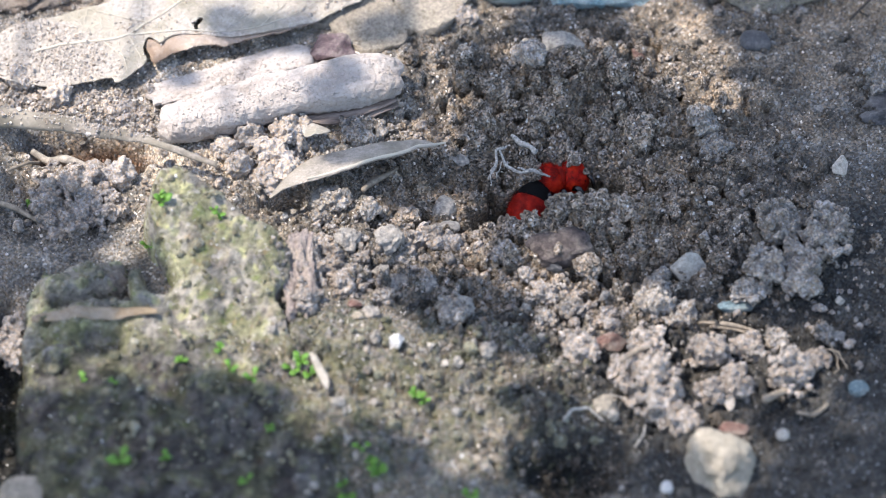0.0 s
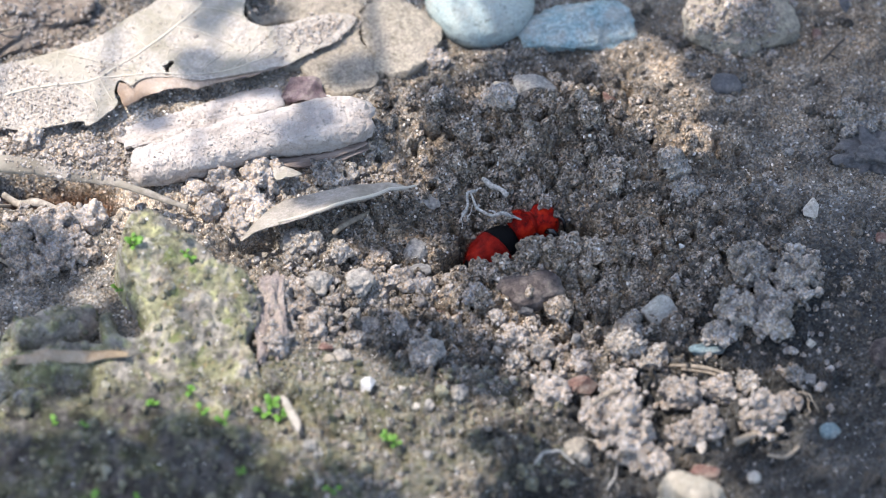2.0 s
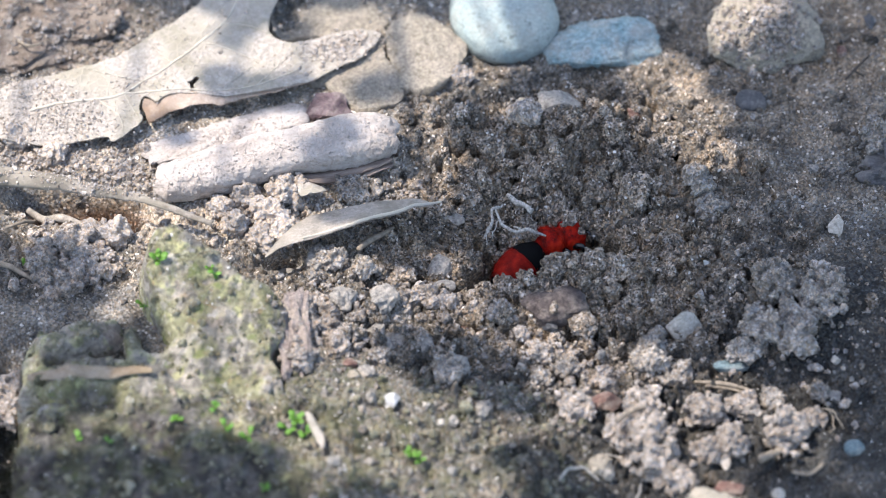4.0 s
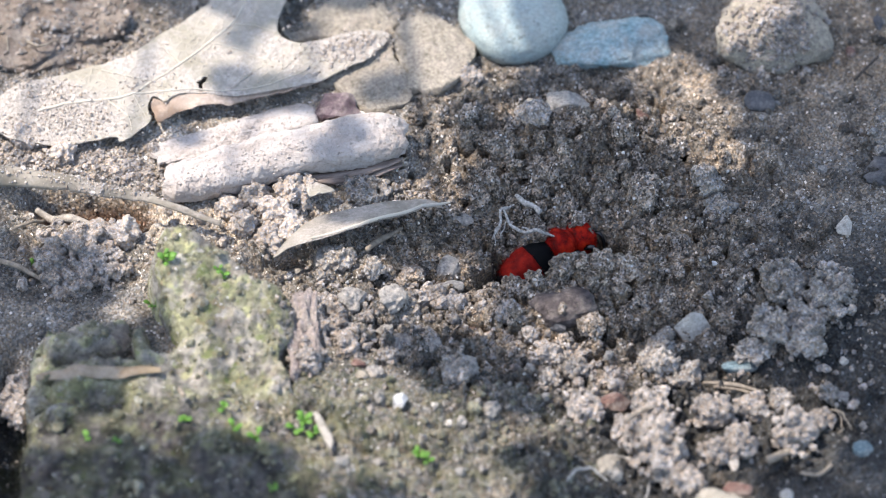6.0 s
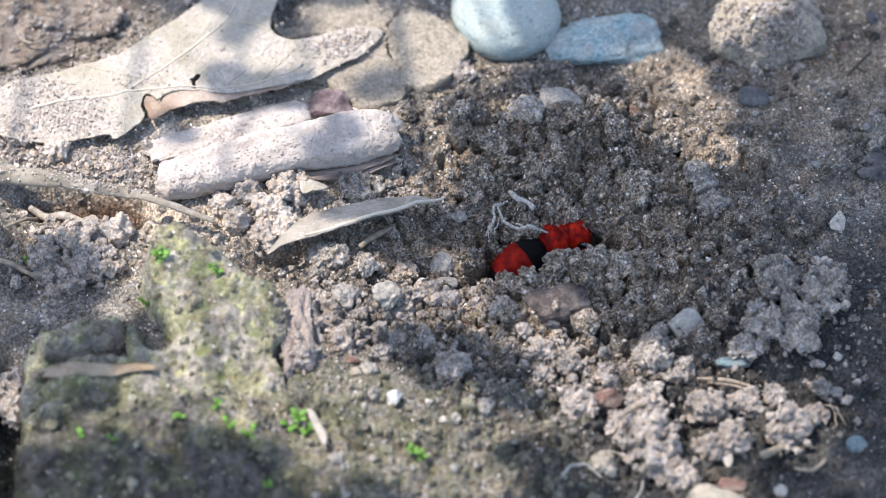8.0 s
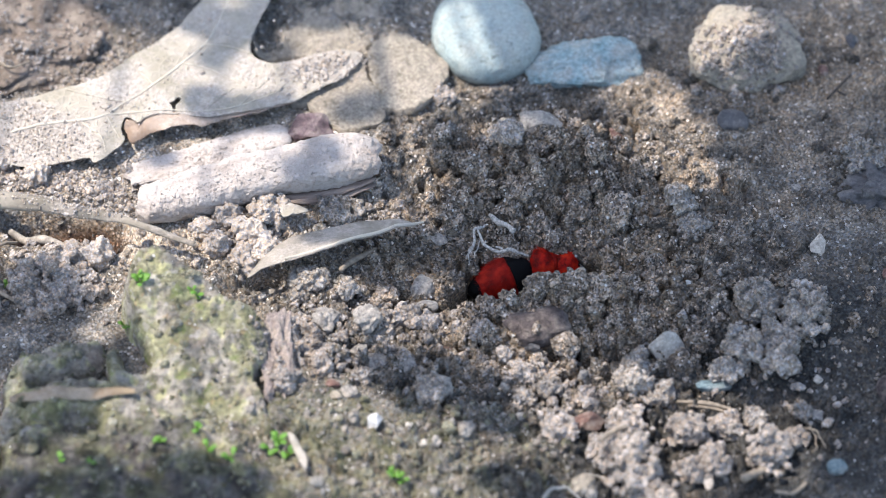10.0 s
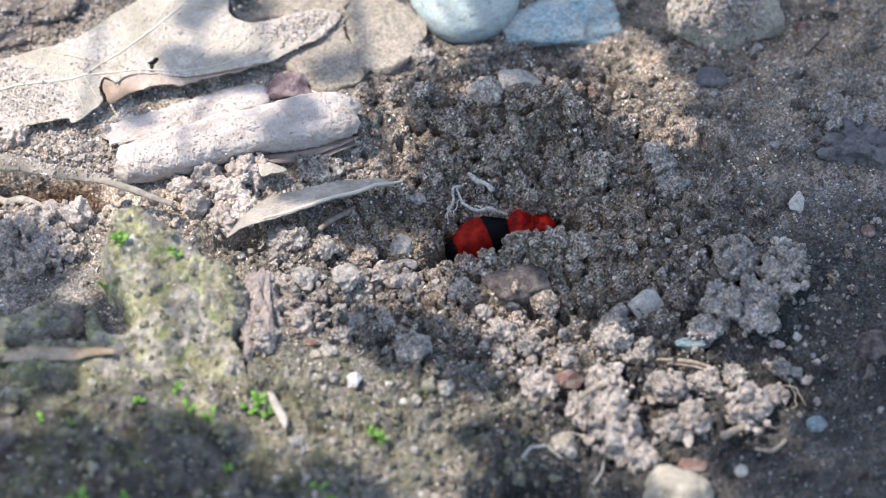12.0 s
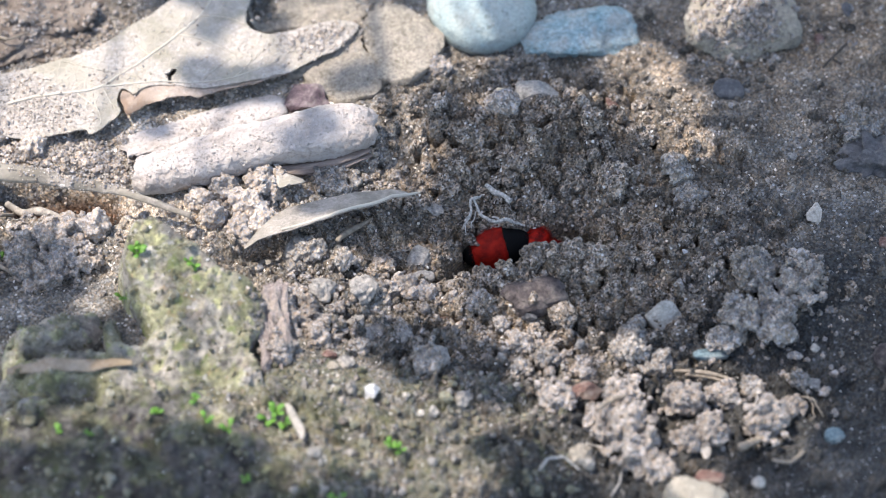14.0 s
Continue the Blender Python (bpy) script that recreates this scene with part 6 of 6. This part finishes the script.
def fur_mesh(name, me, count, length, lean, material, seed):
    """Short hairs standing on a body."""
    rnd = np.random.default_rng(seed)
    co = np.zeros(len(me.vertices) * 3)
    me.vertices.foreach_get("co", co)
    co = co.reshape(-1, 3)
    mid = co.mean(0)
    pick = rnd.integers(0, len(co) - 2, count)
    base = co[pick] + rnd.normal(size=(count, 3)) * 0.15 * MM
    out = base - mid * np.array([1, 1, 1])
    out = out / np.maximum(np.linalg.norm(out, axis=1, keepdims=True), 1e-9) + np.array([lean, 0, 0]) + rnd.normal(size=(count, 3)) * 0.25
    out /= np.linalg.norm(out, axis=1, keepdims=True)
    tip = base + out * (length * MM * rnd.uniform(0.5, 1.2, count))[:, None]
    side = np.cross(out, rnd.normal(size=(count, 3)))
    side /= np.maximum(np.linalg.norm(side, axis=1, keepdims=True), 1e-9)
    other = np.cross(out, side)
    w = 0.03 * MM
    v = np.stack([base + side * w, base - side * w * 0.5 + other * w * 0.87, base - side * w * 0.5 - other * w * 0.87, tip], 1).reshape(-1, 3)
    i = np.arange(count) * 4
    f = np.concatenate([np.stack([i, i + 1, i + 3], 1), np.stack([i + 1, i + 2, i + 3], 1), np.stack([i + 2, i, i + 3], 1)])
    return mesh_of(name, v, f, material)


def make_velvet_ant():
    ant = new("velvet_ant")
    tagged(ant, "red and black velvet ant digging in its burrow", "insect")
    me = body_mesh("thorax", -1.3, 3.8, 3.25, 2.9, M_RED, bend=0.34)
    th = part("thorax", me, ant, "scarlet furry thorax")
    part("fur", fur_mesh("fur", me, 2600, 0.6, -1.0, M_RED, 1), th)
    part("neck", body_mesh("neck", 2.0, 4.4, 2.35, 2.3, M_DEEPRED, bend=0.3), ant, "narrow dark red neck")
    me = body_mesh("head", 2.9, 8.3, 3.3, 3.0, M_RED, bend=0.36)
    hd = part("head", me, ant, "scarlet furry head")
    part("fur", fur_mesh("fur", me, 1200, 0.5, -0.8, M_RED, 2), hd)
    hd.location.z = -0.5 * MM
    for sgn in (1, -1):
        eye = rock_mesh("eye", (0.45, 0.3, 0.45), 3, M_SHELL, 3, 0.0)
        e = part("eye", eye, hd, "glossy black eye")
        e.location = (7.0 * MM, sgn * 2.2 * MM, 1.0 * MM)
        part("antenna", tube_mesh("antenna", np.array([(7.6, sgn * 0.9, 0.9), (8.3, sgn * 1.9, 1.5), (8.6, sgn * 2.9, 0.6), (8.4, sgn * 3.4, -1.0)]) * MM, [0.34 * MM, 0.36 * MM, 0.32 * MM, 0.2 * MM], M_SHELL, 8, 4), hd, "curved black antenna")
    abd = part("abdomen", body_mesh("abdomen", 0.6, -12.8, 3.8, 3.7, M_DEEPRED, 0.39, 0.86, bend=0.62), ant, "scarlet velvety abdomen segment")
    part("fur", fur_mesh("fur", abd.data, 2400, 0.5, -1.4, M_DEEPRED, 3), abd)
    me = body_mesh("base_band", 0.6, -12.8, 3.8, 3.7, M_BLACK, 0.0, 0.395, 0.03, bend=0.62)
    band = part("base_band", me, abd, "black velvet band at the waist")
    part("tail_tip", body_mesh("tail_tip", 0.6, -12.8, 3.8, 3.7, M_BLACK, 0.855, 1.0, 0.03, bend=0.62), abd, "black furry tip of the tail")
    part("black_fur", fur_mesh("black_fur", me, 1200, 0.4, -0.4, M_BLACK, 4), abd)
    for sgn in (1, -1):
        for x, reach in ((4.6, 2.2), (2.8, 0.2), (1.2, -2.6)):
            pts = np.array([(x, sgn * 1.8, -1.2), (x + reach * 0.5, sgn * 4.2, 0.9), (x + reach, sgn * 5.2, -2.2), (x + reach * 1.5, sgn * 6.0, -4.4)]) * MM
            part("leg", tube_mesh("leg", pts, [0.55 * MM, 0.55 * MM, 0.38 * MM, 0.15 * MM], M_SHELL, 8, 4), ant, "jointed black leg")
    return ant, abd


ANT, ABDOMEN = make_velvet_ant()


# ---- an unseen shrub, added so that its foliage breaks the sunlight ----
# places on the ground that its leaves leave in the sun
GAPS = [((-0.0655, 0.0406), 0.036, 0.020), ((-0.0471, 0.0448), 0.012, 0.010), ((-0.0170, 0.0476), 0.012, 0.008), ((-0.0025, 0.0448), 0.009, 0.010), ((-0.0350, 0.0221), 0.017, 0.010), ((-0.0686, 0.0207), 0.024, 0.014), ((-0.0326, 0.0074), 0.015, 0.010),
        ((-0.0411, -0.0102), 0.016, 0.030), ((-0.0520, -0.0365), 0.026, 0.0105), ((-0.0192, -0.0134), 0.008, 0.012), ((-0.0009, -0.0092), 0.009, 0.004), ((0.0198, -0.0219), 0.011, 0.005), ((0.0385, -0.0390), 0.022, 0.013), ((0.0597, -0.0400), 0.0065, 0.007),
        ((-0.0014, -0.0391), 0.014, 0.0045), ((-0.0218, -0.0342), 0.018, 0.011), ((0.0400, 0.0371), 0.0050, 0.0095), ((0.0496, 0.0241), 0.0036, 0.0050), ((0.0021, 0.0180), 0.0014, 0.0016), ((0.0165, 0.0289), 0.0012, 0.0012), ((-0.0197, 0.0163), 0.012, 0.007), ((-0.0138, 0.0406), 0.006, 0.006), ((-0.0045, 0.0207), 0.007, 0.007), ((-0.0289, 0.0214), 0.012, 0.006), ((-0.0100, -0.0506), 0.011, 0.004), ((0.0586, 0.0520), 0.0060, 0.0065), ((0.0079, 0.0490), 0.006, 0.008), ((-0.0106, 0.0234), 0.005, 0.006), ((0.0505, -0.0580), 0.0045, 0.005), ((0.0050, -0.0550), 0.010, 0.005)]

# places where extra leaves are put to cast shade
CLUMPS = [((-0.0086, 0.0353), 0.0034), ((-0.0150, 0.0170), 0.0043), ((-0.0485, 0.0272), 0.0034), ((-0.0420, 0.0292), 0.0030), ((-0.0335, 0.0515), 0.0045), ((-0.0345, 0.0352), 0.0030), ((-0.0150, 0.0048), 0.0030), ((0.0016, -0.0212), 0.0048), ((-0.0055, -0.0222), 0.0048), ((0.0090, -0.0262), 0.0040), ((-0.0349, 0.0547), 0.0075), ((-0.0330, 0.0618), 0.0080), ((-0.0583, -0.0240), 0.0050), ((-0.0632, -0.0232), 0.0045), ((-0.0534, -0.0229), 0.0045), ((-0.0680, -0.0255), 0.0045), ((-0.0600, -0.0285), 0.0042), ((-0.0535, -0.0287), 0.0042), ((-0.0640, -0.0378), 0.0042), ((-0.0570, -0.0375), 0.0036)]


def make_shade_shrub():
    rnd = np.random.default_rng(12)
    gx, gy = np.meshgrid(np.arange(-0.15, 0.16, 0.0052), np.arange(-0.14, 0.14, 0.0052))
    aim = np.column_stack([gx.ravel(), gy.ravel()]) + rnd.uniform(-0.0018, 0.0018, (gx.size, 2))
    edge = 0.10 * fractal(flat3(aim[:, 0], aim[:, 1]), 0.010, 4, 2)
    keep = np.hypot((aim[:, 0] - 0.005) / 0.135, aim[:, 1] / 0.118) + 3 * edge < 1.0
    for (x, y), rx, ry in GAPS:
        keep &= np.hypot((aim[:, 0] - x) / (rx + 0.0042), (aim[:, 1] - y) / (ry + 0.0042)) + edge > 1.0
    for (x, y), r in CLUMPS:
        keep |= np.hypot(aim[:, 0] - x, aim[:, 1] - y) < r
    aim = aim[keep]
    spots = np.column_stack([aim, np.full(len(aim), 0.0052)])
    verts, faces = [], []
    s = np.linspace(0, 2 * np.pi, 9)[:-1]
    for k, (x, y, r) in enumerate(spots):
        c = np.array([x, y, 0]) + np.array(SUN) * rnd.uniform(0.30, 0.38)
        n = np.array(SUN) + rnd.normal(size=3) * 0.25
        n /= np.linalg.norm(n)
        u = np.cross(n, rnd.normal(size=3))
        u /= np.linalg.norm(u)
        w = np.cross(n, u)
        a = r * rnd.uniform(0.85, 1.25)
        verts.append(np.concatenate([c + np.cos(s)[:, None] * u * a + np.sin(s)[:, None] * w * a * 0.72, [c + n * a * 0.12], [c - n * a * 0.05]]))
        o = k * 10
        faces += [(o + j, o + (j + 1) % 8, o + 8) for j in range(8)] + [(o + (j + 1) % 8, o + j, o + 9) for j in range(8)]
    root = new("shrub")
    tagged(root, "unseen leafy green shrub added to dapple the sunlight", "shrub")
    fol = part("foliage", mesh_of("foliage", np.concatenate(verts), faces, M_FOLIAGE), root, "dense small green leaves")
    tagged(fol, kind="stuff")
    top = np.array(SUN) * 0.42 + (-0.05, 0.24, 0.0)
    part("stem", tube_mesh("stem", [(-1.1, 1.1, -0.1), (-1.0, 1.05, 0.3), (-0.7, 0.85, 0.45), tuple(top), tuple(top + (0.25, -0.05, 0.02))], [0.02, 0.016, 0.011, 0.005, 0.002], M_BRANCH, 10, 6), root)
    for k in range(14):
        # thin twigs that carry the leaves
        end = np.array(SUN) * 0.34 + (0.19 * math.cos(k * 2.4) * (k / 14) ** 0.5 * 0.6, 0.17 * math.sin(k * 2.4) * (k / 14) ** 0.5 * 0.6, 0.0)
        part("twig", tube_mesh("twig", [tuple(top), tuple((top + end) / 2 + (0, 0, 0.015)), tuple(end)], [0.0010, 0.0008, 0.0005], M_BRANCH, 6, 5), root)
    for a, b in (((-0.7, 0.85, 0.45), (-0.62, 0.45, 0.4)), ((-0.6, 0.75, 0.44), (-0.2, 0.8, 0.5)), (tuple(top), tuple(top + (0.12, -0.10, 0.0)))):
        part("twig", tube_mesh("twig", [a, tuple((np.array(a) + np.array(b)) / 2 + (0, 0, 0.03)), b], [0.006, 0.004, 0.002], M_BRANCH, 8, 5), root)


make_shade_shrub()


# ---- what moves ----
def motions():
    # seconds, place of the waist, its height, and the headings and slopes of forebody and abdomen
    rows = [
        (0.0, (0.0178, 0.0064), -5.5, 14, -2, 66, -14), (0.3, (0.0179, 0.0066), -5.5, 12, -3, 68, -14), (0.5, (0.0175, 0.0060), -5.6, 16, 0, 62, -13), (0.7, (0.0174, 0.0056), -5.6, 18, 0, 52, -10), (1.0, (0.0175, 0.0056), -5.6, 18, -2, 50, -10),
        (1.5, (0.0177, 0.0053), -5.6, 22, -2, 49, -10), (2.0, (0.0178, 0.0054), -5.6, 24, -3, 47, -10), (2.5, (0.0180, 0.0057), -5.5, 26, 0, 46, -10), (2.8, (0.0185, 0.0060), -5.5, 28, -2, 46, -11), (3.2, (0.0186, 0.0058), -5.5, 27, -2, 45, -12),
        (4.2, (0.0184, 0.0053), -5.6, 30, 0, 44, -13), (5.3, (0.0181, 0.0049), -5.6, 32, -2, 43, -13), (5.7, (0.0184, 0.0049), -5.6, 33, -3, 40, -13), (6.0, (0.0189, 0.0050), -5.6, 30, -2, 36, -13), (6.5, (0.0194, 0.0050), -5.6, 28, 0, 33, -13),
        (7.0, (0.0190, 0.0049), -5.6, 30, -3, 33, -13), (7.5, (0.0190, 0.0049), -5.6, 28, -1, 32, -13), (8.0, (0.0189, 0.0049), -5.6, 28, -2, 33, -13), (8.2, (0.0189, 0.0049), -5.6, 27, -2, 33, -13), (9.2, (0.0195, 0.0051), -5.6, 20, 5, 27, -10),
        (10.3, (0.0202, 0.0054), -5.6, 13, 11, 21, -8), (10.5, (0.0202, 0.0054), -5.6, 12, 12, 20, -8), (11.0, (0.0198, 0.0052), -5.7, 10, 13, 21, -8), (11.5, (0.0200, 0.0051), -5.7, 8, 14, 21, -8), (12.0, (0.0198, 0.0051), -5.7, 7, 15, 22, -8),
        (12.5, (0.0199, 0.0050), -5.7, 6, 17, 22, -8), (13.0, (0.0200, 0.0050), -5.8, 4, 27, 21, -8), (13.5, (0.0203, 0.0048), -5.9, 0, 40, 21, -8), (14.0, (0.0203, 0.0047), -5.9, -2, 46, 20, -8)]
    walk(ANT, [(t, pose(xy[0], xy[1], z * MM, 0, nose, head)) for t, xy, z, head, nose, _, _ in rows])
    walk(ABDOMEN, [(t, pose(0, 0, 0, 0, tail - nose, abd - head)) for t, xy, z, head, nose, abd, tail in rows])


motions()
